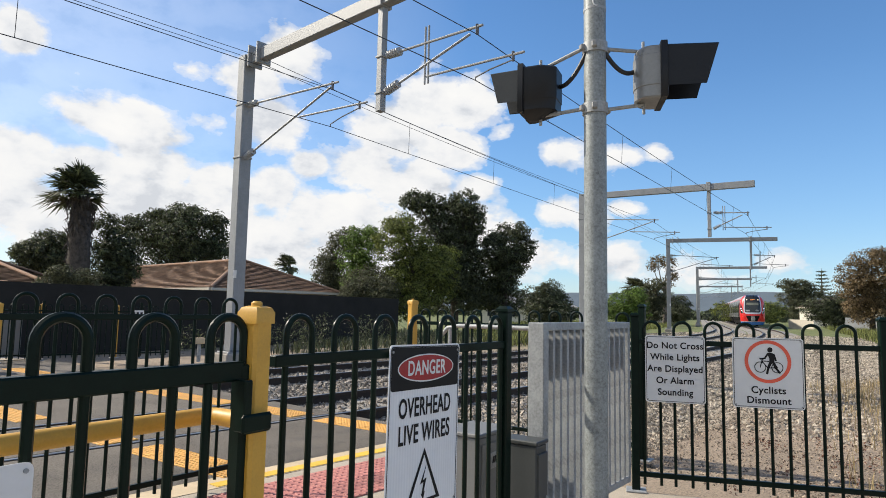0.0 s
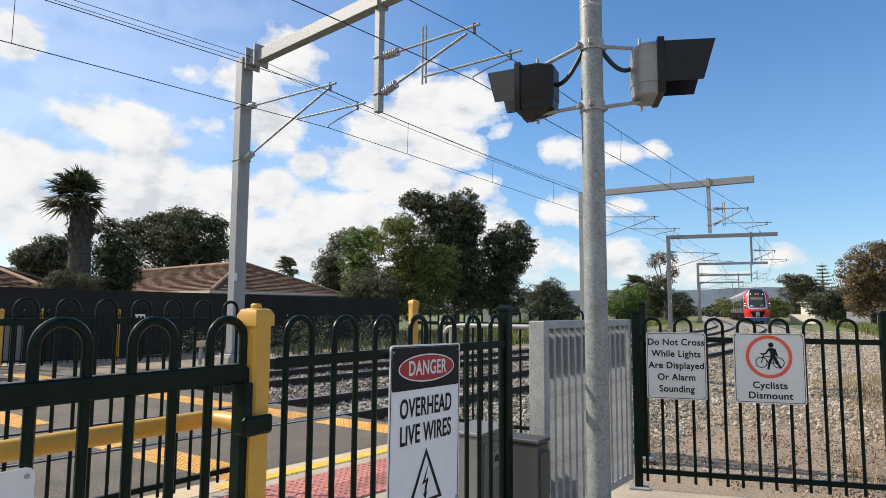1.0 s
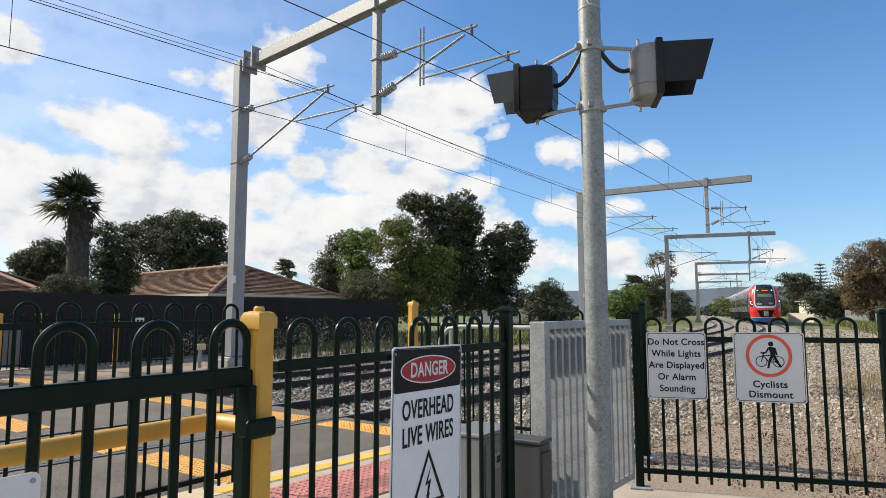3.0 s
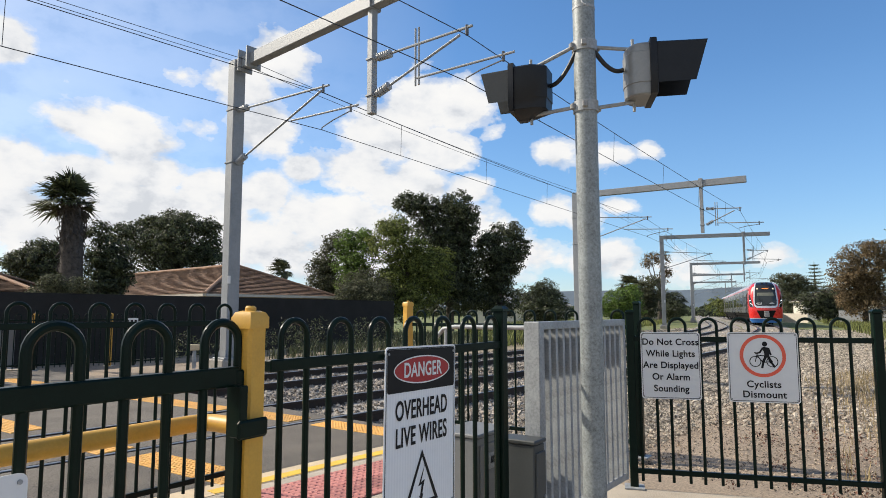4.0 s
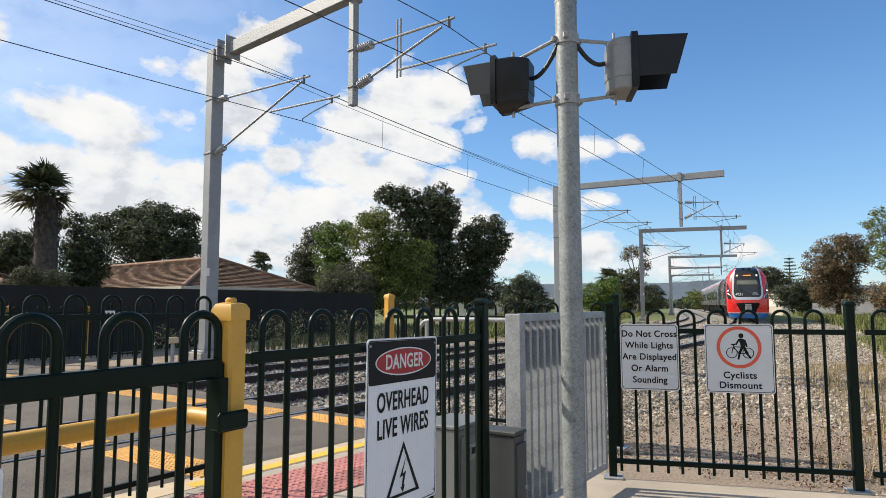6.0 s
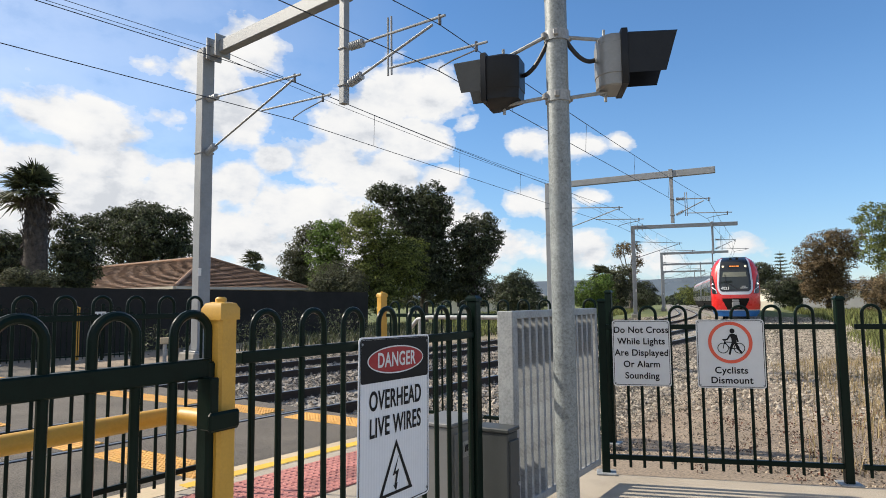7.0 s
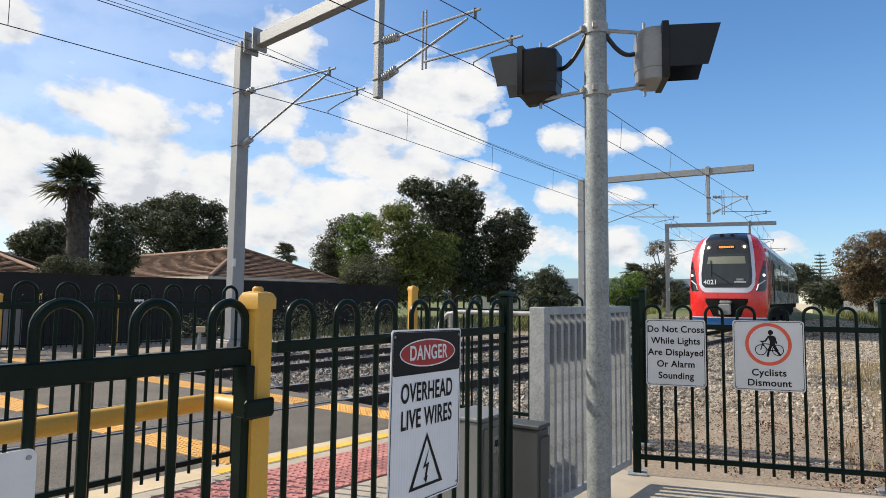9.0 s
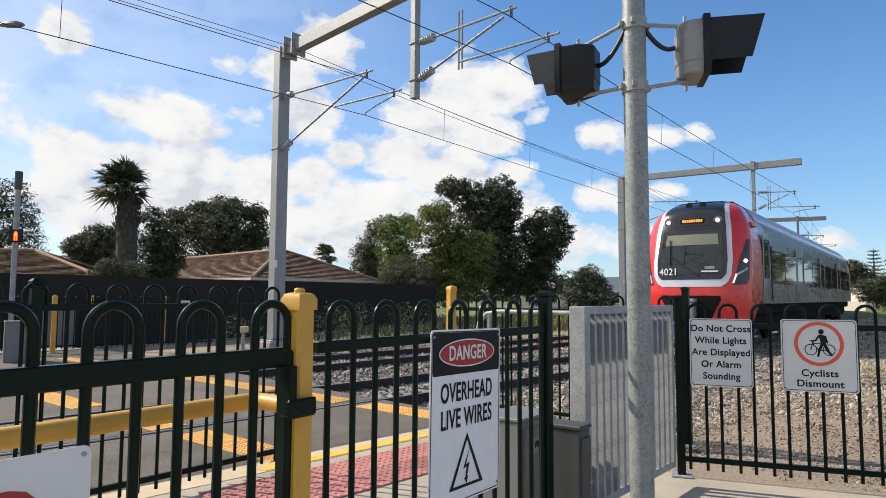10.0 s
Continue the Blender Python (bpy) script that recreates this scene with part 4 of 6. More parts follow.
    # unreadable paint marks on the pole
    for i, (z, a) in enumerate(((3.30, -100), (3.42, -80), (3.22, -95))):
        pts = [(0.0632 * math.cos(radians(a + 18 * math.cos(k * 0.5))), 0.0632 * math.sin(radians(a + 18 * math.cos(k * 0.5))), z + 0.035 * math.sin(k * 0.5)) for k in range(11)]
        part("paint_mark", Build().tube(pts, 0.004, 6), "white", t, "faded white paint scrawl")


crossing_signal()


# ---- overhead line ----
def insulator(b, p, q, r=0.055, n=7):
    p, q = Vector(p), Vector(q)
    pts, rs = [], []
    for i in range(n):
        for k, rr in ((0.08, 0.42), (0.42, 1.0), (0.58, 1.0), (0.92, 0.42)):
            pts.append(p.lerp(q, (i + k) / n))
            rs.append(r * rr)
    return b.tube(pts, rs, 10)


def cantilever(parent, root, out, zu, zl, up, brace, reg0, reg1, wire, twin):
    """Tubes that hold the wires. root is on the post's axis, out the way over the track; the rest are distances out and heights."""
    R = lambda d, z: Vector((root.x, root.y, 0)) + out * d + Vector((0, 0, z))
    k0, k1 = R(0.2, zu), R(0.62, zu + (up[1] - zu) * 0.62 / up[0])
    arm = part("cantilever", Build().tube([k1, R(*up)], 0.028, 8), "mast", parent, "grey steel wire bracket")
    b0 = R(0.18, zl)
    b1 = b0.lerp(R(*brace), 0.42 / (R(*brace) - b0).length)
    part("brace", Build().tube([b1, R(*brace)], 0.028, 8), "mast", arm)
    part("register_tube", Build().tube([R(*reg0), R(*reg1)], 0.025, 8), "mast", arm)
    a = R(*reg0).lerp(R(*reg1), 0.9)
    part("steady_arm", Build().tube([a - Vector((0, 0, 0.1)), a.lerp(R(*wire), 0.6) + Vector((0, 0, 0.02)), R(*wire) + Vector((0, 0, 0.06)), R(*wire)], 0.015, 6), "fitting", arm)
    part("dropper_clamp", Build().tube([a - Vector((0, 0, 0.13)), a + Vector((0, 0, 0.06))], 0.03, 6), "fitting", arm)
    hang = R(*up).lerp(k1, 0.06)
    part("wire_clamp", Build().tube([hang + Vector((0, 0, 0.05)), hang - Vector((0, 0, 0.16))], 0.035, 6), "fitting", arm)
    if twin:
        for e in (-0.05, 0.05):
            part("upright", Build().tube([R(reg0[0] + e, zl - 0.1), R(reg0[0] + e, zu + 0.32)], 0.022, 8), "mast", arm)
    for p_, q_ in ((k0, k1), (b0, b1)):
        part("insulator", insulator(Build(), p_, q_, 0.10), "ceramic", arm, "ribbed grey insulator")
    turn = pose(0, 0, 0, 0, 0, math.degrees(math.atan2(out.y, out.x)))
    wd = 0.22 if twin else 0.40
    for z in (zu, zl):
        part("clamp", Build().box(R(0, z), (wd, wd, 0.05), turn, 0.008), "mast", parent)
    return hang - Vector((0, 0, 0.16)), R(*wire)


def portal(foot, span_end, h, hang=6.9, w=0.36):
    """A mast beyond the far track with a boom over both tracks, a hanging post and two wire brackets."""
    foot, span_end = Vector((*foot, 0)), Vector((*span_end, 0))
    out = (span_end - foot).normalized()
    L = (span_end - foot).length
    a = math.degrees(math.atan2(out.y, out.x))
    turn = pose(0, 0, 0, 0, 0, a)
    t = thing("line_portal", "grey steel mast with a long boom holding the overhead wires", "mast", group="overhead line portals")
    mast = part("mast", Build().box((foot.x, foot.y, h / 2 + 0.1), (w, w, h - 0.2), turn, 0.02), "mast", t)
    part("footing", Build().box((foot.x, foot.y, 0.0), (0.8, 0.8, 0.3), turn, 0.03), "sleeper", mast, "concrete footing")
    part("base_plate", Build().box((foot.x, foot.y, 0.17), (0.62, 0.62, 0.05), turn, 0.01), "mast", mast)
    for k in range(4):
        d = Matrix.Rotation(radians(a + 45 + 90 * k), 4, "Z") @ Vector((0.34, 0, 0))
        e = Vector((0.02, 0.01, 0))
        tri = [foot + d + Vector((0, 0, 0.2)), foot + d * 0.6 + Vector((0, 0, 0.2)), foot + d * 0.6 + Vector((0, 0, 0.48))]
        part("gusset", Build().loft([tri, [q + e for q in tri]]), "mast", mast)
    mid = foot + out * (L / 2)
    part("boom", Build().box((mid.x, mid.y, h - 0.15), (L + 0.1, 0.26, 0.34), turn, 0.015), "mast", t)
    for d in (0.42, 0.86):
        q = foot + out * d
        part("splice_plate", Build().box((q.x, q.y, h - 0.12), (0.06, 0.46, 0.62), turn, 0.008), "mast", t)
    q = foot + out * hang
    z0 = h - 2.82
    drop = part("drop_post", Build().box((q.x, q.y, (h - 0.3 + z0) / 2), (0.17, 0.17, h - 0.3 - z0), turn, 0.012), "mast", t)
    part("hanger_plate", Build().box((q.x, q.y, h - 0.13), (0.2, 0.36, 0.46), turn, 0.01), "mast", drop)
    face = foot - Vector((0, w / 2 + 0.05, 0))
    part("identity_plate", Build().box((foot.x + 0.03, foot.y - w * 0.66, 2.35), (0.09, 0.012, 0.22), None, 0.003), "white", mast, "small white plate")
    e = h - 8.75
    k = hang - 5.87
    w1 = cantilever(t, foot, out, 7.28 + e, 5.72 + e, (4.3, 7.0 + e), (4.0, 6.93 + e), (2.75, 6.42 + e), (5.4, 6.26 + e), (4.05, 5.92 + e), False)
    w2 = cantilever(t, q, out, 7.22 + e, 6.36 + e, (2.95 - k, 7.12 + e), (2.62 - k, 7.02 + e), (1.43 - k * 0.7, 6.42 + e), (3.95 - k, 6.3 + e), (2.78 - k, 6.02 + e), True)
    return w1 + w2


PORTALS = [((-5.85, 18.0), (1.95, 11.0), 8.75, 5.87), ((8.16, 36.7), (15.9, 32.0), 8.38), ((20.75, 58.0), (29.2, 55.0), 8.38), ((36.7, 91.0), (45.0, 87.6), 8.38),
           ((47.5, 118.0), (56, 114.5), 8.3), ((60, 148), (68.5, 144.5), 8.3)]
hung = []
for k in (0, 1, 2, 3, 4, 5):
    hung.append(portal(*PORTALS[k]))


def wires():
    """Catenary and contact wires of both tracks with droppers, and one feeder."""
    before = [spot(-44, 12.2, 6.65), spot(-44, 12.2, 5.45), spot(-44, 7.7, 6.9), spot(-44, 7.7, 5.9)]
    rows = [before] + [list(h) for h in hung]
    for line, name, label in ((0, "far", ""), (2, "near", "")):
        t = thing("overhead_wire", "dark catenary and contact wire with thin droppers", "wire", group="overhead wires")
        for i in range(len(rows) - 1):
            a, c = rows[i][line], rows[i + 1][line]
            e, f = rows[i][line + 1], rows[i + 1][line + 1]
            sag = 0.12
            cat = [a.lerp(c, k / 16) - Vector((0, 0, sag * 4 * (k / 16) * (1 - k / 16))) for k in range(17)]
            part("catenary_wire", Build().tube(cat, 0.0095, 6), "wire", t)
            part("contact_wire", Build().tube([e, f], 0.0095, 6), "wire", t)
            for k in (2, 5, 8, 11, 14):
                q = e.lerp(f, k / 16)
                part("dropper", Build().tube([cat[k], q], 0.006, 5), "wire", t)
    t = thing("feeder_cable", "dark feeder cables along the portals", "wire")
    tops = [spot(-48, 16.6, 8.2)] + [Vector((*p[0], p[2] - 0.1)) for p in PORTALS]
    for side in (0.0, 0.45):
        for i in range(len(tops) - 1):
            a, c = tops[i] + Vector((side, -side, 0.1 - side * 0.3)), tops[i + 1] + Vector((side, -side, 0.1 - side * 0.3))
            part("cable", Build().tube([a.lerp(c, k / 16) - Vector((0, 0, 0.7 * (k / 16) * (1 - k / 16))) for k in range(17)], 0.009, 6), "wire", t)


wires()

# ---- wall, houses ----
def line_wall(p, q, h, t, name, mat, label):
    p, q = Vector((*p, 0)), Vector((*q, 0))
    d = (q - p).normalized()
    n = Vector((-d.y, d.x, 0)) * t / 2
    b = Build().loft([[p + n - Vector((0, 0, 0.2)), q + n - Vector((0, 0, 0.2)), q - n - Vector((0, 0, 0.2)), p - n - Vector((0, 0, 0.2))], [p + n + Vector((0, 0, h)), q + n + Vector((0, 0, h)), q - n + Vector((0, 0, h)), p - n + Vector((0, 0, h))]])
    return solid(name, b, mat, label, "wall", kind="structure")


WALL_A, WALL_B = (-42.0, -30.0), (-2.5, 36.0)
line_wall(WALL_A, WALL_B, 2.05, 0.12, "wall_lineside", "wall", "charcoal grey boundary wall behind the tracks")


def house(at, angle, lx, ly, wall_h, roof_h, roof_mat, wall_mat, label, windows=3, hip=None):
    """A single-storey house with a tiled hip roof."""
    t = thing("house", label, "house", pose(at[0], at[1], 0, 0, 0, angle), "houses")
    w = part("wall", Build().box((0, 0, wall_h / 2 - 0.1), (lx, ly, wall_h + 0.2), ch=0.0), wall_mat, t)
    e = 0.5
    hip = ly / 2 if hip is None else hip
    a, c, z = lx / 2 + e, ly / 2 + e, wall_h - 0.1
    corners = [Vector((-a, -c, z)), Vector((a, -c, z)), Vector((a, c, z)), Vector((-a, c, z))]
    r0, r1 = Vector((-a + hip, 0, z + roof_h)), Vector((a - hip, 0, z + roof_h))
    roof = part("roof", Build().add(corners + [r0, r1], [(0, 1, 5, 4), (1, 2, 5), (2, 3, 4, 5), (3, 0, 4), (3, 2, 1, 0)]), roof_mat, t)
    # courses of tiles
    rows = Build()
    n = 22
    for quad in ((corners[0], corners[1], r1, r0), (corners[1], corners[2], r1, r1), (corners[2], corners[3], r0, r1), (corners[3], corners[0], r0, r0)):
        nrm = (quad[1] - quad[0]).cross(quad[3] - quad[0]).normalized()
        if nrm.z < 0:
            nrm = -nrm
        for k in range(n):
            f0, f1 = k / n, (k + 0.96) / n
            p0, p1 = quad[0].lerp(quad[3], f0), quad[1].lerp(quad[2], f0)
            q0, q1 = quad[0].lerp(quad[3], f1), quad[1].lerp(quad[2], f1)
            cols = max(1, int((p1 - p0).length / 0.33))
            for j in range(cols):
                a0, a1 = j / cols, (j + 0.975) / cols
                lift = nrm * (0.06 + 0.015 * random.random())
                rows.add([p0.lerp(p1, a0) + lift, p0.lerp(p1, a1) + lift, q0.lerp(q1, a1) + nrm * 0.015, q0.lerp(q1, a0) + nrm * 0.015], [(0, 1, 2, 3)])
    me = rows.mesh("roof_tiles", roof_mat, False)
    tagged(part("roof_tiles", me, "", roof), kind="stuff")
    ridge = Build()
    for p_, q_ in ((r0, r1), (corners[0], r0), (corners[3], r0), (corners[1], r1), (corners[2], r1)):
        if (q_ - p_).length > 0.1:
            ridge.tube([p_ + Vector((0, 0, 0.05)), q_ + Vector((0, 0, 0.05))], 0.11, 8)
    part("ridge_tiles", ridge, roof_mat, roof)
    for q, p_ in ((corners[0], corners[1]), (corners[1], corners[2]), (corners[2], corners[3]), (corners[3], corners[0])):
        d = (p_ - q).normalized()
        part("gutter", Build().loft([[q + Vector((0, 0, o)) + d.cross(Vector((0, 0, 1))) * s for s, o in ((0, -0.12), (0.12, -0.12), (0.12, 0.03), (0, 0.03))], [p_ + Vector((0, 0, o)) + d.cross(Vector((0, 0, 1))) * s for s, o in ((0, -0.12), (0.12, -0.12), (0.12, 0.03), (0, 0.03))]]), "fascia", roof)
    for k in range(windows):
        x = -lx / 2 + lx * (k + 0.5) / windows
        win = part("window", Build().box((x, -ly / 2 - 0.01, wall_h * 0.58), (1.4, 0.08, 1.1), ch=0.02), "fascia", w)
        part("pane", Build().box((x, -ly / 2 - 0.045, wall_h * 0.58), (1.26, 0.03, 0.96), ch=0.004), "window", win)
    return t


house((-20.2, 48.3), -41, 26, 8.4, 2.56, 2.07, "roof_tile", "brick", "brick house with a red-brown tiled hip roof behind the wall", hip=4.7)
house((-28.3, 35.5), 20, 12, 9, 2.5, 1.6, "roof_tile", "brick", "brick house with a brown tiled roof partly behind trees")
house((22.0, 150.0), 5, 16, 10, 2.8, 2.6, "roof_grey", "render", "pale house with a grey roof beyond the trees")
house((10.6, 92.0), -10, 9, 7, 2.2, 1.9, "roof_grey", "render", "pale house with a light grey roof beyond the trees")
house((77.0, 120.0), -20, 15, 10, 3.4, 1.9, "roof_brown", "render", "pale house with a weathered brown roof beside the line")
house((36, 108), 10, 6, 4, 2.3, 1.0, "render", "render", "small white shed beside the line", 0)


# ---- vegetation ----
def leaf_cloud(lumps, per, size, seed, aspect=0.55, droop=0.0):
    """Many small bent leaves over rounded clumps: centre, radii."""
    rng = np.random.default_rng(seed)
    P, N = [], []
    for (cx, cy, cz, rx, ry, rz) in lumps:
        area = (rx * ry * rz) ** (2 / 3)
        n = int(per * area)
        d = rng.normal(size=(n, 3))
        d /= np.linalg.norm(d, axis=1)[:, None]
        k = 1 - rng.random(n) ** 2 * 0.55
        k *= 1 + 0.30 * np.sin(d[:, 0] * 7 + cx * 3) * np.sin(d[:, 1] * 6 + cy) * np.cos(d[:, 2] * 8 + cz)
        P.append(np.stack([cx + d[:, 0] * k * rx, cy + d[:, 1] * k * ry, cz + d[:, 2] * k * rz], 1))
        N.append(d)
    P, N = np.concatenate(P), np.concatenate(N)
    n = len(P)
    a = rng.normal(size=(n, 3)) * 0.9 + N * 0.4
    a[:, 2] -= droop
    a /= np.linalg.norm(a, axis=1)[:, None]
    b = np.cross(a, rng.normal(size=(n, 3)))
    b /= np.linalg.norm(b, axis=1)[:, None] + 1e-9
    L = size * (0.6 + 0.8 * rng.random(n))[:, None]
    W = L * aspect
    c = np.cross(a, b) * L * 0.15
    verts = np.stack([P - a * L * 0.5, P + b * W * 0.5 + c, P + a * L * 0.5, P - b * W * 0.5 + c], 1).reshape(-1, 3)
    faces = np.arange(n * 4).reshape(-1, 4)
    return verts, faces


def clump_leaves(lumps, seed, size, clump=0.42, per=24, aspect=0.5):
    """Leaves in small twig clumps over the rounded masses of a crown (centre, radii); they face outward and up."""
    rng = np.random.default_rng(seed)
    C, D = [], []
    for cx, cy, cz, rx, ry, rz in lumps:
        n = int(9.5 * (rx * ry * rz) ** (2 / 3) / clump ** 2) + 10
        d = rng.normal(size=(n, 3))
        d[:, 2] += 0.15
        d /= np.linalg.norm(d, axis=1)[:, None]
        k = np.where(rng.random(n) < 0.7, rng.uniform(0.8, 1.15, n), rng.uniform(0.3, 0.8, n))[:, None]
        C.append(np.array([cx, cy, cz]) + d * k * np.array([rx, ry, rz]))
        D.append(d)
    C, D = np.concatenate(C), np.concatenate(D)
    C, D = np.repeat(C, per, axis=0), np.repeat(D, per, axis=0)
    n = len(C)
    o = rng.normal(size=(n, 3))
    o /= np.linalg.norm(o, axis=1)[:, None]
    o *= rng.random(n)[:, None] ** 0.45
    P = C + o * clump * np.array([1.0, 1.0, 0.62])
    N = D * 0.5 + o * 0.7 + np.array([0, 0, 0.45]) + rng.normal(scale=0.45, size=(n, 3))
    N /= np.linalg.norm(N, axis=1)[:, None]
    a = np.cross(N, rng.normal(size=(n, 3)))
    a /= np.linalg.norm(a, axis=1)[:, None] + 1e-9
    b = np.cross(N, a)
    L = size * (0.6 + 0.8 * rng.random(n))[:, None]
    fold = N * L * 0.14
    V = np.stack([P - a * L * 0.5, P + b * L * aspect * 0.5 + fold, P + a * L * 0.5, P - b * L * aspect * 0.5 + fold], 1).reshape(-1, 3)
    return V, np.arange(n * 4).reshape(-1, 4)


def tree(at, masses, leaf, label, seed, size=0.2, clump=0.42, per=24, bark="bark", name="tree", low=0.25, fill=True):
    """A tapered trunk that forks into limbs, each ending in one mass of the crown: sideways, height, half width, half height."""
    rng = random.Random(seed)
    t = thing(name, label, "tree", pose(at[0], at[1], -0.1), "trees")
    lumps = [(x, rng.uniform(-0.8, 0.8) * rx, z + 0.1, rx * 1.1, rx * rng.uniform(0.85, 1.15), rz * 1.1) for x, z, rx, rz in masses]
    top = max(q[2] for q in lumps)
    mean = sum(q[0] for q in lumps) / len(lumps)
    if fill:  # the shaded heart of the crown and the growth under it
        half = (max(q[0] for q in lumps) - min(q[0] for q in lumps)) / 2 + 0.3
        lumps += [(mean, 0.3, top * 0.58, half * 0.75, half * 0.7, top * 0.22), (mean, 0.0, top * 0.33, half * 0.9, half * 0.8, top * 0.2)]
    r = 0.028 * top
    fork = Vector((mean * 0.6, 0, top * 0.62))
    tr = Build()
    tr.tube([(0, 0, 0), fork * 0.4 + Vector((0.06, 0.05, 0)), fork * 0.75, fork], [r * 1.3, r, r * 0.75, r * 0.5], 10)
    for q in lumps:
        base = fork * min(1.0, max(low, q[2] / fork.z * 0.55))
        tip = Vector(q[:3])
        bend = base.lerp(tip, 0.5) + Vector((rng.uniform(-0.2, 0.2), rng.uniform(-0.2, 0.2), -0.08 * (tip - base).length))
        tr.tube([base, bend, tip, tip + Vector((rng.uniform(-0.5, 0.5) * q[3], 0, q[5] * 0.7))], [r * 0.5, r * 0.32, r * 0.16, r * 0.04], 7)
    part("trunk", tr, bark, t)
    v, f = clump_leaves(lumps, seed, size, clump, per)
    part("crown", scatter_mesh("crown", v, f, [leaf]), "", t)
    return t


def palm(at, h, head, trunk_r, label, seed, frond=1.5, count=46, wind=0.55):
    """A fan palm in the wind: shaggy trunk, a skirt of dead fronds, and split fans on stalks."""
    rng = random.Random(seed)
    t = thing("palm_tree", label, "palm tree", pose(at[0], at[1], -0.1), "trees")
    tr = Build()
    tr.tube([(0.1, 0, 0), (0.08, 0, h * 0.35), (0.0, 0, h * 0.7), (-0.05, 0, h * 0.9), (-0.05, 0, h + 0.25)], [trunk_r * 1.1, trunk_r, trunk_r * 0.95, trunk_r * 0.9, trunk_r * 0.3], 16)
    part("trunk", tr, "bark", t)
    rows = [(-0.03, 0, h * (0.45 + 0.1 * k), trunk_r * (0.8 + 0.085 * k), trunk_r * (0.8 + 0.085 * k), h * 0.07) for k in range(6)]
    v, f = leaf_cloud(rows, 800, trunk_r * 1.1, seed, 0.13, 2.6)
    part("skirt", scatter_mesh("skirt", v, f, ["bark"]), "", t, "dry brown hanging fronds")
    verts, faces = [], []
    crown = Vector((-0.05, 0, h + 0.35))
    for i in range(count):
        az, el = rng.uniform(0, 2 * math.pi), radians(rng.uniform(-28, 85))
        d = Vector((math.cos(az) * math.cos(el) - wind, math.sin(az) * math.cos(el), math.sin(el))).normalized()
        s = d.cross(Vector((0, 0, 1)))
        s = s.normalized() if s.length > 0.05 else Vector((0, 1, 0))
        u = s.cross(d)
        lee = 0.5 - 0.5 * d.x
        c = crown + d * frond * rng.uniform(0.28, 0.5) * (0.75 + 0.5 * lee)
        R = frond * rng.uniform(0.38, 0.58) * (0.85 + 0.3 * lee)
        for k in range(17):
            a = radians(-95 + 190 * k / 16 + rng.uniform(-4, 4))
            way = d * math.cos(a) + s * math.sin(a) + u * 0.25 * abs(math.sin(a))
            m = c + way * R * 0.5
            tip = c + way * R * rng.uniform(0.85, 1.1) + Vector((-0.28 * R * wind, 0, -R * rng.uniform(0.1, 0.4)))
            w = (s * math.cos(a) - d * math.sin(a)) * 0.035 * frond
            b0 = len(verts)
            verts += [tuple(c), tuple(m + w), tuple(tip), tuple(m - w)]
            faces.append((b0, b0 + 1, b0 + 2, b0 + 3))
        for e in (s, u):
            b0 = len(verts)
            verts += [tuple(crown - e * 0.03), tuple(crown + e * 0.03), tuple(c + e * 0.015), tuple(c - e * 0.015)]
            faces.append((b0, b0 + 1, b0 + 2, b0 + 3))
    part("crown", scatter_mesh("crown", verts, faces, [head]), "", t)
    return t


def pine(at, h, label):
    t = thing("norfolk_pine", label, "tree", pose(at[0], at[1], -0.1), "trees")
    part("trunk", Build().tube([(0, 0, 0), (0, 0, h * 0.5), (0, 0, h)], [0.3, 0.2, 0.03], 8), "bark", t)
    lumps = []
    rng = random.Random(5)
    for k in range(11):
        z = h * (0.28 + 0.065 * k)
        R = h * 0.25 * (1 - k / 11.5) + 0.25
        for j in range(7):
            a = j * 0.9 + k * 0.5
            for m in (0.35, 0.65, 0.95):
                lumps.append((R * m * math.cos(a), R * m * math.sin(a), z + R * 0.12 * m, 0.4 + 0.1 * R, 0.4 + 0.1 * R, 0.16))
    v, f = leaf_cloud(lumps, 60, 0.35, 3, 0.35)
    part("crown", scatter_mesh("crown", v, f, ["leaf_dark"]), "", t)


def P(px, Y):
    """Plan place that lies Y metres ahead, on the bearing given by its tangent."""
    return ((px - 784) / 1120 * Y, Y)


palm((-20.2, 35), 7.3, "leaf_dark", 0.58, "tall fan palm with a thick shaggy trunk behind the wall", 2, 2.1, 52, 0.22)
tree((-27.7, 66), [(0.5, 11.1, 1.6, 0.8), (-2.7, 10.7, 1.5, 0.8), (-0.9, 10.0, 2.1, 1.2), (2.3, 10.2, 2.1, 1.1), (3.8, 9.7, 1.2, 1.1), (-3.6, 9.0, 2.1, 1.2), (1.0, 8.3, 2.8, 1.6), (-1.5, 7.8, 2.6, 1.4), (3.8, 8.1, 1.3, 1.4),
                   (2.5, 6.9, 2.6, 1.2), (-5.0, 9.5, 1.2, 0.9)], "leaf_dark", "broad dark green tree behind the houses", 11, 0.27, 0.6)
tree((-19.1, 37), [(-0.8, 6.1, 0.6, 0.5), (-0.1, 5.0, 1.0, 0.7), (-0.5, 4.2, 0.8, 0.8), (0.5, 4.2, 0.8, 0.8), (-0.1, 3.2, 0.8, 0.7), (0.8, 3.5, 0.5, 0.7), (-0.3, 2.6, 1.0, 0.8)], "leaf_dark", "dark green tree beside the palm", 12, 0.17, 0.34)
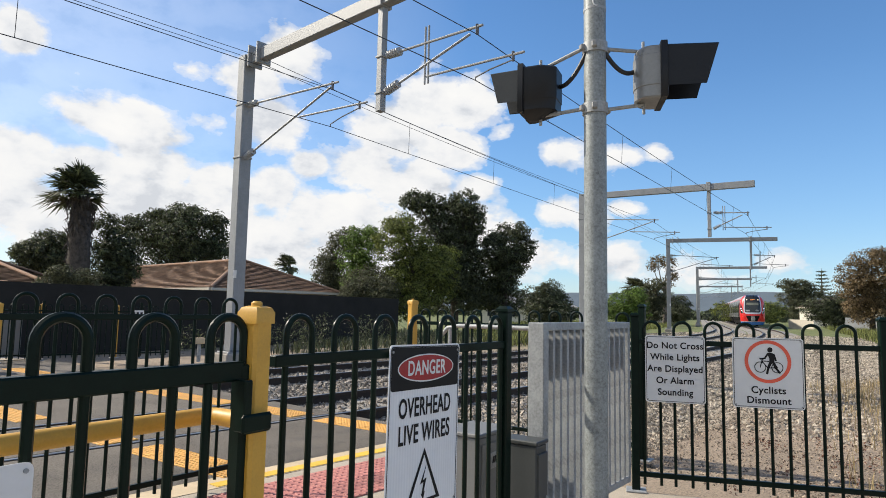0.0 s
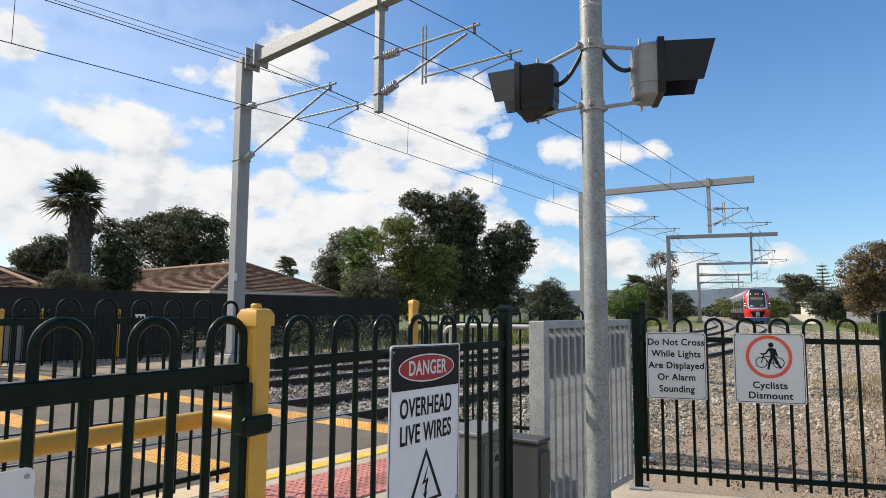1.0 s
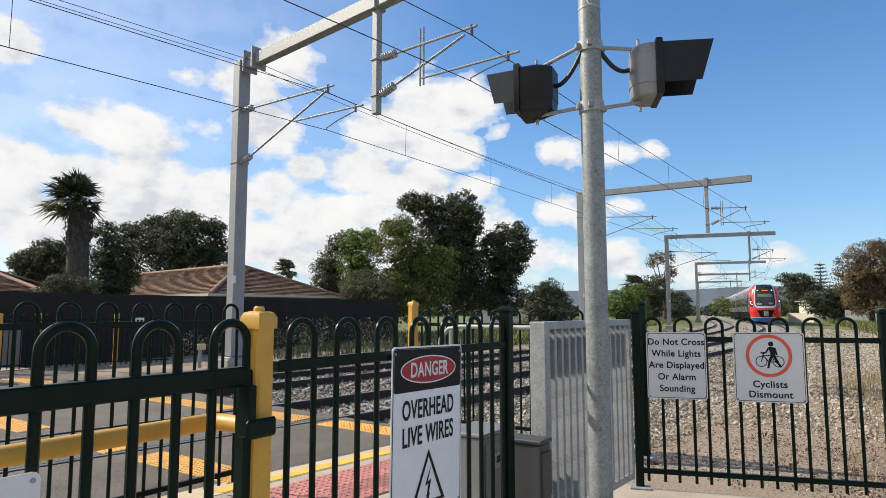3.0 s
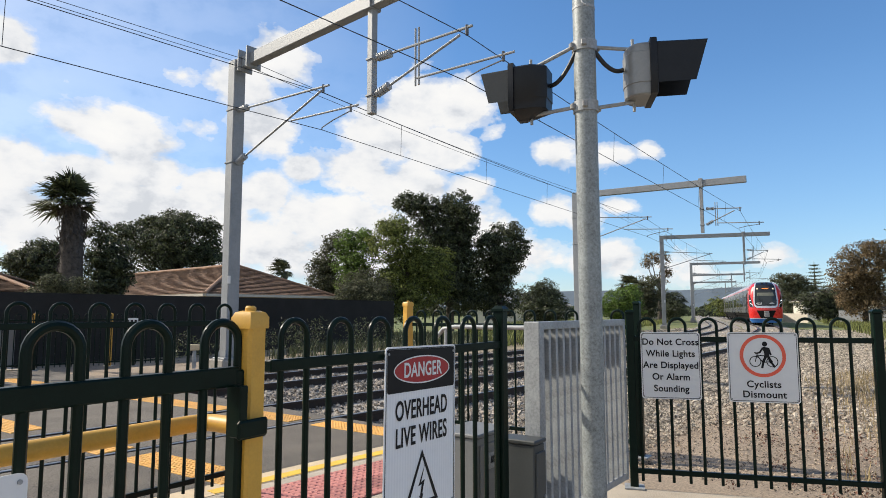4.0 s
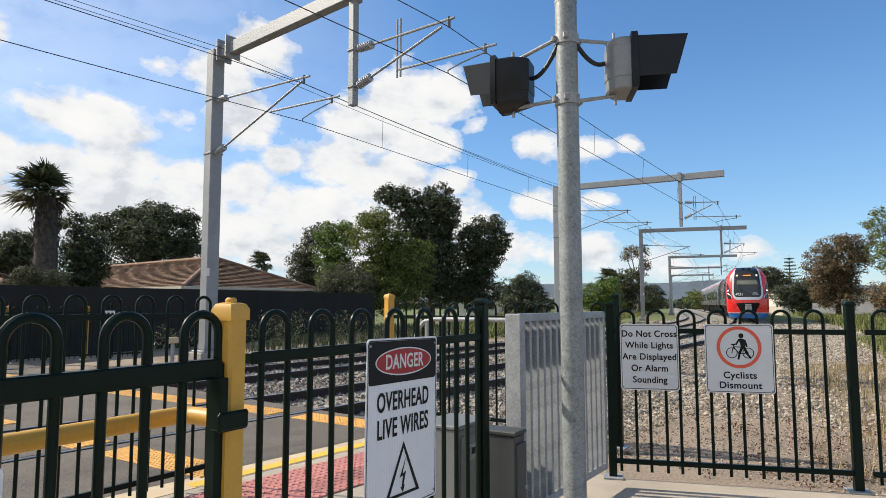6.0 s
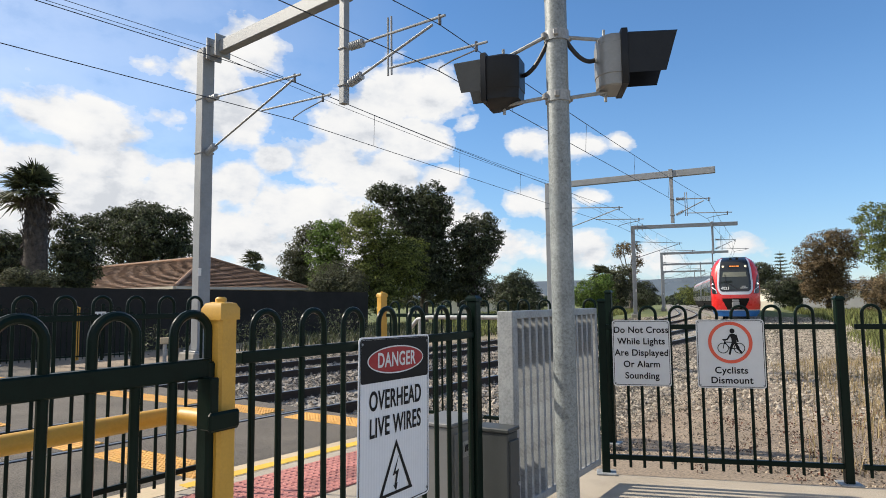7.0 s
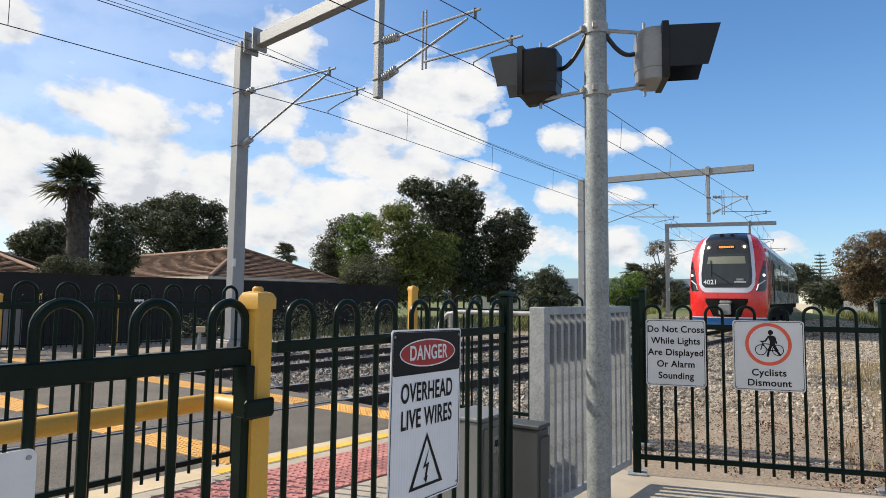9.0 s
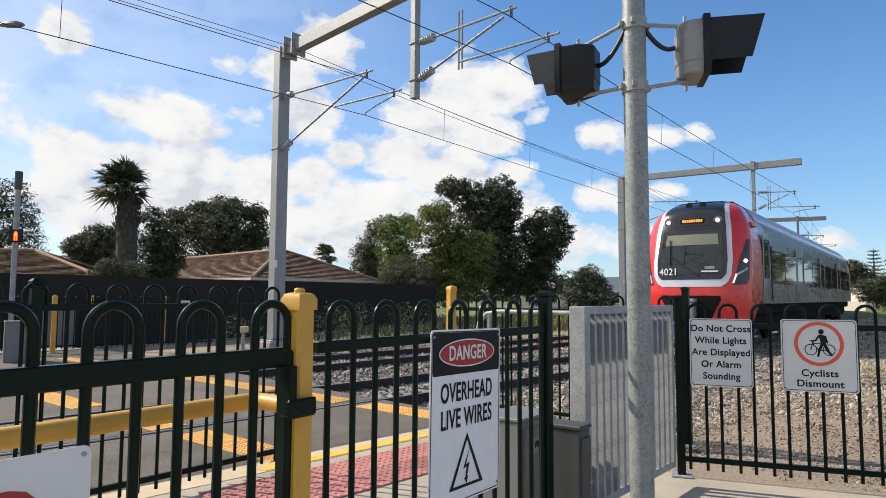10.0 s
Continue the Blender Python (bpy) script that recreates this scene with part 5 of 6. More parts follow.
tree((-27.6, 44), [(0.5, 5.8, 0.9, 0.6), (-0.7, 5.2, 1.1, 0.6), (0.1, 4.8, 1.4, 0.9), (-1.1, 4.6, 0.9, 0.9), (1.2, 5.1, 0.6, 0.9), (-0.2, 3.9, 1.6, 0.9), (1.0, 3.8, 1.0, 0.9)], "leaf_dark", "dark round tree behind the wall", 13, 0.18, 0.36)
tree((-17.8, 30), [(0.0, 2.75, 0.5, 0.4), (0.8, 2.65, 0.6, 0.4), (-0.7, 2.4, 0.5, 0.35), (0.2, 2.2, 0.9, 0.4)], "leaf_olive", "grey-green shrub behind the wall", 14, 0.10, 0.2, name="shrub")
tree((-37.6, 46), [(0.5, 9.3, 1.6, 1.0), (-1.2, 8.2, 1.8, 1.3), (1.6, 7.6, 1.4, 1.1), (0.3, 6.6, 2.2, 1.3), (1.6, 5.2, 1.7, 1.2), (-0.6, 4.2, 2.2, 1.4)], "leaf_dark", "dark leafy tree at the end of the wall", 15, 0.2, 0.45, 12, fill=False)
tree((1.0, 51), [(-3.1, 10.0, 1.2, 0.9), (-1.7, 9.6, 1.6, 1.1), (0.7, 10.0, 1.1, 1.0), (0.0, 8.7, 2.0, 1.3), (-0.9, 7.6, 2.0, 1.1), (1.4, 8.9, 0.8, 1.1), (1.1, 7.6, 1.1, 0.7), (0.7, 6.2, 1.1, 1.1), (0.3, 4.5, 1.8, 1.8),
                 (1.1, 3.1, 1.6, 1.3)], "leaf_dark", "tall dark green tree behind the wall", 21, 0.21, 0.42)
tree((5.2, 53), [(0.0, 8.1, 0.5, 0.7), (1.2, 8.0, 0.8, 0.8), (1.5, 6.7, 1.0, 0.9), (-0.4, 6.5, 1.7, 1.1), (-1.0, 7.1, 0.9, 0.8), (0.7, 5.6, 1.3, 1.1), (-0.8, 5.0, 1.7, 1.3), (-0.2, 3.9, 0.9, 0.9), (-1.4, 2.8, 1.3, 1.1)],
     "leaf_dark", "dark green spreading tree beside the line", 24, 0.21, 0.42)
tree((-8.3, 48), [(0.5, 6.5, 0.7, 0.9), (-0.1, 5.3, 1.0, 1.0), (-0.6, 4.3, 0.8, 0.9), (0.2, 3.8, 1.4, 0.9), (0.6, 2.7, 1.2, 0.9)], "leaf_olive", "grey-green leafy tree at the end of the wall", 28, 0.17, 0.36)
tree((-6.1, 46), [(0.1, 6.8, 1.1, 0.7), (-0.7, 5.7, 0.8, 1.3), (0.6, 5.8, 1.1, 1.3), (0.0, 4.5, 1.0, 0.8), (0.3, 3.2, 1.2, 0.9)], "leaf_bright", "yellow-green leafy tree at the end of the wall", 23, 0.17, 0.36)
tree((-2.1, 45), [(-1.5, 7.5, 0.7, 0.6), (-0.7, 7.4, 0.8, 0.7), (-1.2, 6.1, 1.3, 1.1), (0.4, 5.9, 1.0, 0.8), (2.2, 5.4, 1.0, 0.6), (-0.2, 4.5, 1.8, 1.3), (1.7, 4.2, 1.4, 1.3), (-1.3, 3.4, 1.4, 1.0), (0.7, 2.9, 2.1, 1.0)],
     "leaf_mid", "leafy green tree at the end of the wall", 22, 0.17, 0.36)
tree((-5.1, 43), [(-0.1, 3.3, 1.4, 0.9), (-0.7, 2.7, 1.1, 0.6), (0.9, 2.7, 1.2, 0.8), (0.3, 2.0, 1.6, 0.8)], "leaf_olive", "low leafy tree at the end of the wall", 26, 0.14, 0.3)
tree((10.2, 60), [(-1.0, 2.5, 1.7, 1.2), (0.2, 3.3, 1.1, 1.0), (0.7, 2.1, 1.3, 1.2), (-0.2, 1.3, 2.0, 1.2)], "leaf_dark", "low dark green bush beside the line", 25, 0.2, 0.4, name="bush")
palm(P(515, 70), 5.7, "leaf_olive", 0.3, "fan palm behind the tiled roof", 6, 1.9, 30)
tree((16.0, 55), [(-0.1, 2.5, 1.4, 0.9), (-0.9, 1.7, 1.2, 0.8), (0.7, 3.0, 0.8, 0.6), (0.3, 1.6, 1.2, 0.8)], "leaf_bright", "bright green bush beside the line", 31, 0.16, 0.34, name="bush")
palm(P(1133, 80), 4.2, "leaf_olive", 0.3, "grey-green palm beside the line", 32, 2.2, 30)
tree((33.3, 95), [(-0.9, 9.4, 1.2, 0.8), (0.8, 9.4, 1.2, 0.8), (1.4, 7.4, 0.8, 0.8), (0.6, 5.8, 1.0, 0.7), (-1.6, 8.6, 0.7, 0.5)], "leaf_brown", "thin eucalyptus with an open crown", 33, 0.26, 0.5, 10, "grey_bark", fill=False)
tree((30.8, 92), [(0.1, 5.1, 1.6, 1.5), (-1.2, 3.9, 1.6, 1.5), (1.0, 3.3, 1.3, 1.3), (-0.4, 2.0, 2.0, 1.4)], "leaf_olive", "dull green trees beyond the sheds", 34, 0.27, 0.55)
tree((38.5, 105), [(0.8, 2.9, 1.5, 1.4), (-0.7, 3.2, 1.1, 1.5), (0.2, 1.6, 1.8, 1.4)], "leaf_dark", "dark bush beside the line", 35, 0.28, 0.55, name="bush")
tree((77.7, 138), [(-0.8, 7.7, 2.4, 1.5), (2.6, 7.0, 1.9, 1.2), (-2.3, 8.3, 1.6, 1.0), (0.7, 8.3, 1.8, 1.0), (0.0, 5.6, 3.4, 1.6)], "leaf_olive", "domed tree behind the house", 41, 0.36, 0.8)
pine((84.0, 140), 12.5, "Norfolk Island pine with tiered branches")
tree((49.4, 80), [(-1.8, 2.6, 1.8, 1.3), (0.5, 3.4, 1.4, 1.1), (1.9, 2.6, 1.4, 1.1), (-0.4, 2.1, 1.6, 1.1), (1.0, 1.5, 1.8, 1.1)], "leaf_dark", "dark shrub beside the house", 42, 0.22, 0.48, name="shrub")
tree(P(1330, 120), [(-4, 2.4, 2.2, 1.5), (-1, 2.8, 2.4, 1.6), (2, 2.2, 2.2, 1.5), (4.5, 2.6, 1.8, 1.4)], "leaf_mid", "row of garden trees beside the line", 46, 0.3, 0.7, name="bush")
tree((42.0, 62), [(-0.6, 7.1, 1.5, 0.9), (1.6, 7.4, 1.7, 0.8), (2.7, 6.0, 0.9, 0.9), (-1.6, 5.6, 1.5, 1.3), (0.4, 5.6, 1.7, 1.3), (-1.9, 4.1, 1.3, 1.1), (-0.1, 3.8, 1.5, 1.1), (-1.3, 2.5, 1.3, 0.9), (1.2, 3.2, 0.9, 1.1)],
     "leaf_brown", "brown-leaved tree beside the grass", 43, 0.2, 0.42, 18)
tree((45.2, 56), [(-2.2, 8.7, 1.8, 1.2), (-1.2, 6.3, 1.8, 1.6), (1.1, 8.4, 2.2, 2.0), (2.5, 4.8, 2.6, 2.2), (0.0, 4.4, 1.8, 1.4)], "leaf_mid", "tall green eucalyptus beside the grass", 44, 0.2, 0.46, 22, "grey_bark")
tree((40.1, 50), [(-2.5, 2.2, 1.6, 0.9), (0.0, 2.6, 2.0, 1.1), (2.4, 2.3, 2.0, 1.2), (0.0, 1.3, 2.8, 1.0)], "leaf_brown", "brown-green shrub beside the grass", 45, 0.18, 0.4, 20, name="shrub")


def hills():
    b = Build()
    rng = random.Random(8)
    rings = []
    for i in range(-60, 61):
        a = radians(i * 1.0 + 10)
        h = 58 + 12 * math.sin(i * 0.13) + 5 * math.sin(i * 0.37 + 1) + rng.uniform(-1, 1)
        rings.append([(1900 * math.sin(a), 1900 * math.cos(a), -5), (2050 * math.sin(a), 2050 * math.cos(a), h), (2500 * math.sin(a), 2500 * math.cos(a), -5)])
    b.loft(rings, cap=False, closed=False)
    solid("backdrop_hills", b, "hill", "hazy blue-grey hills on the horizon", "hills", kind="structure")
    lumps = []
    for i in range(420):
        a = radians(rng.uniform(-45, 55))
        d = rng.uniform(190, 330)
        q = rng.uniform(1.5, 4.2)
        lumps.append((d * math.sin(a), d * math.cos(a), q * 0.4, q * 1.3, q * 1.3, q * rng.uniform(0.5, 0.9)))
    v, f = leaf_cloud(lumps, 14, 1.1, 77, 0.8)
    solid("far_woods", scatter_mesh("far_woods", v, f, ["far_woods"]), "", "distant belt of trees on the horizon", "woods", kind="stuff")


hills()

# ---- train ----
WIDE, TALL = 1.50, 4.15


def side_profile(z):
    """Half width of the train at height z."""
    if z < 1.0:
        return 1.42 + 0.08 * max(0.0, z - 0.3) / 0.7
    stops = ((1.0, 1.5), (2.4, 1.5), (2.8, 1.485), (3.1, 1.445), (3.35, 1.385), (3.55, 1.315), (3.75, 1.215), (3.92, 1.09), (4.04, 0.95), (4.12, 0.80))
    for (z0, a), (z1, c) in zip(stops, stops[1:]):
        if z <= z1:
            return a + (c - a) * (z - z0) / (z1 - z0)
    return 0.80


def section(x, shrink=1.0, z0=1.2):
    zs = [z0, 1.3, 1.6, 2.2, 2.8, 3.1, 3.35, 3.55, 3.75, 3.92, 4.04, 4.12]
    left = [(x, side_profile(z) * shrink, z) for z in zs]
    return left + [(x, 0.4 * shrink, 4.16), (x, -0.4 * shrink, 4.16)] + [(q[0], -q[1], q[2]) for q in reversed(left)]


def nose(y, z):
    """How far forward the front lies at (y, z)."""
    rake = 0.0 if z < 1.5 else 0.24 * (z - 1.5) ** 1.35 / 1.6
    tuck = 0.12 * max(0.0, 1.2 - z) ** 2
    top = 0.55 * max(0.0, (z - 3.72) / 0.4) ** 2
    k = min(1.0, abs(y) / max(0.2, side_profile(min(z, 4.1))))
    return 0.0 - rake - tuck - top - 0.22 * k ** 2 - 0.30 * k ** 7


def front_patch(name, z0, z1, yl, yr, off, mat, parent, rows=14, cols=16, label="", thick=0.012):
    """A panel that follows the nose between two heights, yl(z) and yr(z) its edges."""
    b = Build()
    grids = []
    for dx in (off, off - thick):
        g = []
        for i in range(rows + 1):
            z = z0 + (z1 - z0) * i / rows
            a, c = yl(z), yr(z)
            g.append([(nose(a + (c - a) * j / cols, z) + dx, a + (c - a) * j / cols, z) for j in range(cols + 1)])
        grids.append(g)
    n = cols + 1
    vs = [p for g in grids for r in g for p in r]
    m = (rows + 1) * n
    fs = [(i * n + j, i * n + j + 1, (i + 1) * n + j + 1, (i + 1) * n + j) for i in range(rows) for j in range(cols)]
    fs += [(m + i * n + j, m + (i + 1) * n + j, m + (i + 1) * n + j + 1, m + i * n + j + 1) for i in range(rows) for j in range(cols)]
    edge = [j for j in range(cols)] + [i * n + cols for i in range(rows)] + [rows * n + j for j in range(cols, 0, -1)] + [i * n for i in range(rows, 0, -1)]
    fs += [(edge[k], edge[(k + 1) % len(edge)], m + edge[(k + 1) % len(edge)], m + edge[k]) for k in range(len(edge))]
    b.add(vs, fs)
    return part(name, b, mat, parent, label)


def lerp_of(*stops):
    def f(z):
        for (z0, a), (z1, c) in zip(stops, stops[1:]):
            if z <= z1:
                return a + (c - a) * max(0.0, (z - z0)) / (z1 - z0)
        return stops[-1][1]
    return f


def neg(f):
    return lambda z: -f(z)


def car(first, length=24.6):
    label = "red-nosed electric train car with ribbed stainless sides and lit headlamps" if first else "stainless electric train car with a red roof edge and dark windows"
    t = thing("train_car", label, "train", group="cars of one train")
    x0 = -1.75 if first else -0.2
    x1 = -length
    part("body", Build().loft([section(x0), section(x1)]), "stainless", t, "ribbed stainless steel shell")
    # red cantrail and roof
    for sgn in (1, -1):
        b = Build()
        zs = [3.56, 3.62, 3.68, 3.74]
        b.loft([[(x, sgn * (side_profile(z) + 0.012), z + 0.01) for z in zs] for x in (x0 - 0.2 if first else x0, x1)], cap=False, closed=False)
        part("roof_edge", b, "train_red", t, "red painted roof edge")
        b = Build()
        zs = [3.74, 3.8, 3.87, 3.95, 4.06, 4.13]
        b.loft([[(x, sgn * (side_profile(z) + 0.012), z + 0.01) for z in zs] + [(x, 0.0, 4.17)] for x in (x0 - 0.2 if first else x0, x1)], cap=False, closed=False)
        part("roof_skin", b, "roof_silver", t, "dull silver painted roof")
        # ribs below and above the windows
        rib = Build()
        for z in [1.28 + 0.075 * i for i in range(7)] + [2.93 + 0.07 * i for i in range(9)]:
            rib.box(((x0 + x1) / 2 - (0.5 if first else 0), sgn * (side_profile(z) + 0.004), z), (x0 - x1 - (1.1 if first else 0.3), 0.03, 0.03), None, 0.008)
        part("ribs", rib, "stainless", t)
        skirt = Build().box(((x0 + x1) / 2, sgn * 1.3, 1.05), (x0 - x1 - 0.4, 0.06, 0.30), ch=0.01)
        part("skirt", skirt, "under", t, "dark grimy skirt")
        # windows and doors
        xs = x0 - 1.3 if first else x0 - 2.0
        k = 0
        while xs > x1 + 2.0:
            if k % 3 == 2:
                d = part("door", Build().box((xs - 0.7, sgn * (WIDE + 0.006), 2.15), (1.4, 0.03, 1.84), ch=0.01), "stainless", t, "stainless sliding door")
                part("door_window", Build().box((xs - 0.7, sgn * (WIDE + 0.014), 2.35), (0.95, 0.03, 1.0), ch=0.02), "window", d)
                part("door_stripe", Build().box((xs - 0.02, sgn * (WIDE + 0.014), 2.15), (0.07, 0.03, 1.84), ch=0.004), "aluminium", d)
                xs -= 1.55
            else:
                part("window", Build().box((xs - 1.05, sgn * (WIDE + 0.006), 2.32), (2.0, 0.03, 1.02), ch=0.02), "window", t, "dark side window")
                xs -= 2.1
            k += 1
    part("underframe", Build().box(((x0 + x1) / 2, 0, 0.78), (x0 - x1 - 0.8, 2.3, 0.5), ch=0.05).box((x0 - 9, 0, 0.5), (3.0, 2.2, 0.5), ch=0.05).box((x0 - 13.5, 0, 0.5), (3.6, 2.3, 0.5), ch=0.05), "under", t, "dark underframe boxes")
    for bx in (-4.2, -length + 3.6):
        part("bogie_frame", Build().box((bx, 1.05, 0.5), (3.2, 0.16, 0.24), ch=0.03).box((bx, -1.05, 0.5), (3.2, 0.16, 0.24), ch=0.03).box((bx, 0, 0.5), (0.6, 2.0, 0.3), ch=0.03), "under", t)
        for ax in (1.15, -1.15):
            w = part("wheelset", Build().tube([(0, -0.86, 0), (0, -0.72, 0)], 0.42, 22).tube([(0, 0.72, 0), (0, 0.86, 0)], 0.42, 22).tube([(0, -0.8, 0), (0, 0.8, 0)], 0.08, 10).box((0, 0.865, 0.2), (0.1, 0.02, 0.16), ch=0.004).box((0, -0.865, 0.2), (0.1, 0.02, 0.16), ch=0.004), "under", t)
            w.location = (bx + ax, 0, 0.45)
    if not first:
        part("roof_unit", Build().box((-12, 0, 4.18), (4.0, 1.4, 0.2), ch=0.08), "under", t, "dark roof equipment")
    if not first:
        part("gangway", Build().box((0.0, 0, 2.1), (0.7, 1.3, 2.3), ch=0.05), "under", t)
        return t
    # the cab
    full = lambda z: side_profile(z) * 0.999
    lift = lambda z: 0.52 * max(0.0, (1.6 - z) / 0.92)  # the cab side rises to the floor behind the nose
    shell = front_patch("cab_front", 0.68, 4.12, neg(full), full, 0.0, "train_red", t, 40, 40, "red painted cab front")
    for sgn in (1, -1):
        b = Build()
        zs = [0.68 + (4.12 - 0.68) * i / 30 for i in range(31)]
        b.loft([[(nose(side_profile(z), z) + 0.004, sgn * side_profile(z), z) for z in zs], [(nose(side_profile(z), z) - 0.12, sgn * (side_profile(z) + 0.006), z) for z in zs],
                [(-1.60 - 0.10 * (z - 0.7), sgn * (side_profile(z) + 0.012), z + lift(z)) for z in zs], [(-1.66 - 0.10 * (z - 0.7), sgn * (side_profile(z) - 0.03), z + lift(z)) for z in zs]], cap=False, closed=False)
        part("cab_side", b, "train_red", t, "red painted cab side")
        # lamp cluster that wraps the corner
        lo = lerp_of((1.72, 1.10), (2.1, 1.20), (2.5, 1.28), (2.95, 1.385))
        hi = lerp_of((1.72, 1.40), (1.9, 1.465), (2.5, 1.47), (2.95, 1.45))
        if sgn > 0:
            cl = front_patch("lamp_cluster", 1.72, 2.95, lo, hi, 0.016, "train_black", t, 14, 8, "black lamp cluster on the corner")
        else:
            cl = front_patch("lamp_cluster", 1.72, 2.95, neg(hi), neg(lo), 0.016, "train_black", t, 14, 8, "black lamp cluster on the corner")
        for yy, zz, m_, rr in ((1.37, 2.36, "lamp_white", 0.055), (1.40, 2.68, "lens", 0.05)):
            q = Vector((nose(yy, zz), sgn * yy, zz))
            part("marker_lamp", Build().tube([q, q + Vector((0.032, sgn * 0.02, 0))], rr, 14), m_, cl)
        bz = [Vector((nose(yy, zz) + 0.022, sgn * yy, zz)) for yy, zz in ((1.13, 1.76), (1.19, 1.98), (1.30, 2.05), (1.42, 2.16))]
        part("lamp_bezel", Build().tube(bz, 0.026, 8), "train_silver", cl)
        # cab door and its window
        part("cab_door", Build().box((-2.35, sgn * (WIDE + 0.014), 2.23), (0.8, 0.03, 2.04), ch=0.01), "stainless", t, "stainless cab door")
        part("cab_window", Build().box((-2.35, sgn * (WIDE + 0.022), 2.5), (0.6, 0.03, 1.1), ch=0.05), "window", t)
        part("handrail", Build().tube([(-2.84, sgn * (WIDE + 0.06), 1.3), (-2.84, sgn * (WIDE + 0.06), 2.9)], 0.025, 8), "rubber", t)
        pod = [[(x, sgn * (side_profile(3.4) + o), 3.42 + h) for o, h in ((-0.03, -0.06), (w, -0.05), (w, 0.05), (-0.05, 0.08))] for x, w in ((-1.15, 0.05), (-1.25, 0.10), (-1.55, 0.10), (-1.62, 0.04))]
        part("camera_pod", Build().loft(pod), "train_red", t, "red mirror pod")
    frame_e = lerp_of((1.66, 0.80), (1.76, 0.97), (1.98, 1.07), (2.4, 1.095), (3.3, 1.03), (3.8, 0.945), (4.13, 0.80))
    front_patch("silver_surround", 1.66, 4.11, neg(frame_e), frame_e, 0.010, "train_silver", t, 30, 24, "silver windscreen surround")
    mask_e = lerp_of((1.86, 0.82), (1.98, 0.95), (2.4, 0.975), (3.3, 0.905), (3.8, 0.83), (4.13, 0.70))
    mask = front_patch("mask", 1.86, 4.12, neg(mask_e), mask_e, 0.022, "train_black", t, 30, 24, "black mask round the windscreen")
    roof = Build()
    xs_ = [nose(0, 4.12) + 0.02, -1.5, -1.9, -2.1]
    roof.loft([[(min(x, nose(y, 4.12) + 0.02) if x == xs_[0] else x, y, 4.135 + (0.035 if x < -1.3 else 0.0) * (1 - (y / 0.9) ** 2)) for y in (-0.82, -0.6, -0.3, 0, 0.3, 0.6, 0.82)] for x in xs_], cap=False, closed=False)
    part("cab_roof", roof, "train_black", t, "black cab roof")
    scr_e = lerp_of((1.98, 0.80), (2.2, 0.87), (3.2, 0.82))
    front_patch("windscreen", 2.02, 3.22, neg(scr_e), scr_e, 0.030, "screen", t, 16, 16, "dark windscreen")
    bl = lerp_of((2.84, 0.74), (3.12, 0.70))
    front_patch("blind", 2.82, 3.12, neg(bl), bl, 0.036, "blind", mask, 6, 8, "grey-green half-drawn sun blind")
    ds = lambda z: 0.5
    disp = front_patch("display_frame", 3.36, 3.66, neg(ds), ds, 0.030, "train_black", mask, 6, 8)
    sm = lambda z: 0.34
    front_patch("destination_display", 3.44, 3.57, neg(sm), sm, 0.040, "under", disp, 3, 8)
    for k in range(9):
        y = -0.28 + 0.065 * k
        front_patch("led_row", 3.47, 3.545, lambda z, y=y: y, lambda z, y=y: y + 0.045, 0.044, "led", disp, 2, 1, "glowing orange lettering too small to read")
    for sgn in (1, -1):
        q = Vector((nose(0.72, 3.5) + 0.02, sgn * 0.69, 3.50))
        b = part("headlamp_housing", Build().tube([q, q + Vector((0.03, 0, 0))], 0.125, 20), "fitting", mask)
        part("headlamp", Build().tube([q + Vector((0.02, 0, 0)), q + Vector((0.05, 0, 0))], 0.06, 18), "lamp", b, "lit warm headlamp")
        q = Vector((nose(0.2, 4.0) + 0.02, sgn * 0.2, 3.99))
        part("horn", Build().tube([q, q + Vector((0.05, 0, 0.01))], 0.09, 14), "under", mask)
    # wiper
    pt = lambda y, z, d=0.06: Vector((nose(y, z) + d, y, z))
    part("wiper", Build().tube([pt(0.25, 1.97), pt(-0.1, 2.2), pt(-0.58, 2.52)], 0.022, 6).tube([pt(-0.56, 2.25), pt(-0.6, 2.98)], 0.014, 6), "rubber", mask)
    num = text_mesh("4021", 0.26)
    num.transform(Matrix.Rotation(radians(90), 4, "Z"))
    num.materials.clear()
    num.materials.append(M["white"])
    o = part("fleet_number", num, "", mask)
    o.location = (nose(-0.62, 2.06) + 0.075, -0.60, 2.07)
    o.rotation_euler = (0, radians(-6), radians(-7))
    front_patch("operator_mark", 2.06, 2.10, lambda z: 0.32, lambda z: 0.75, 0.048, "white", mask, 2, 4)
    front_patch("operator_mark", 2.14, 2.22, lambda z: 0.40, lambda z: 0.66, 0.048, "aluminium", mask, 2, 4)
    # coupler bay and apron
    co = lerp_of((0.72, 0.52), (1.1, 0.70), (1.34, 0.84), (1.42, 0.80))
    front_patch("coupler_bay", 0.70, 1.42, neg(co), co, 0.014, "under", t, 6, 12, "black coupler opening")
    part("coupler", Build().box((0.18, 0, 1.0), (0.5, 0.34, 0.34), ch=0.04).box((0.42, 0, 1.0), (0.12, 0.46, 0.42), ch=0.04).box((0.15, 0, 1.28), (0.3, 0.42, 0.12), ch=0.03).tube([(0.48, -0.1, 0.95), (0.56, -0.1, 0.95)], 0.08, 12), "aluminium", t, "grey automatic coupler")
    ap = Build()
    rings = []
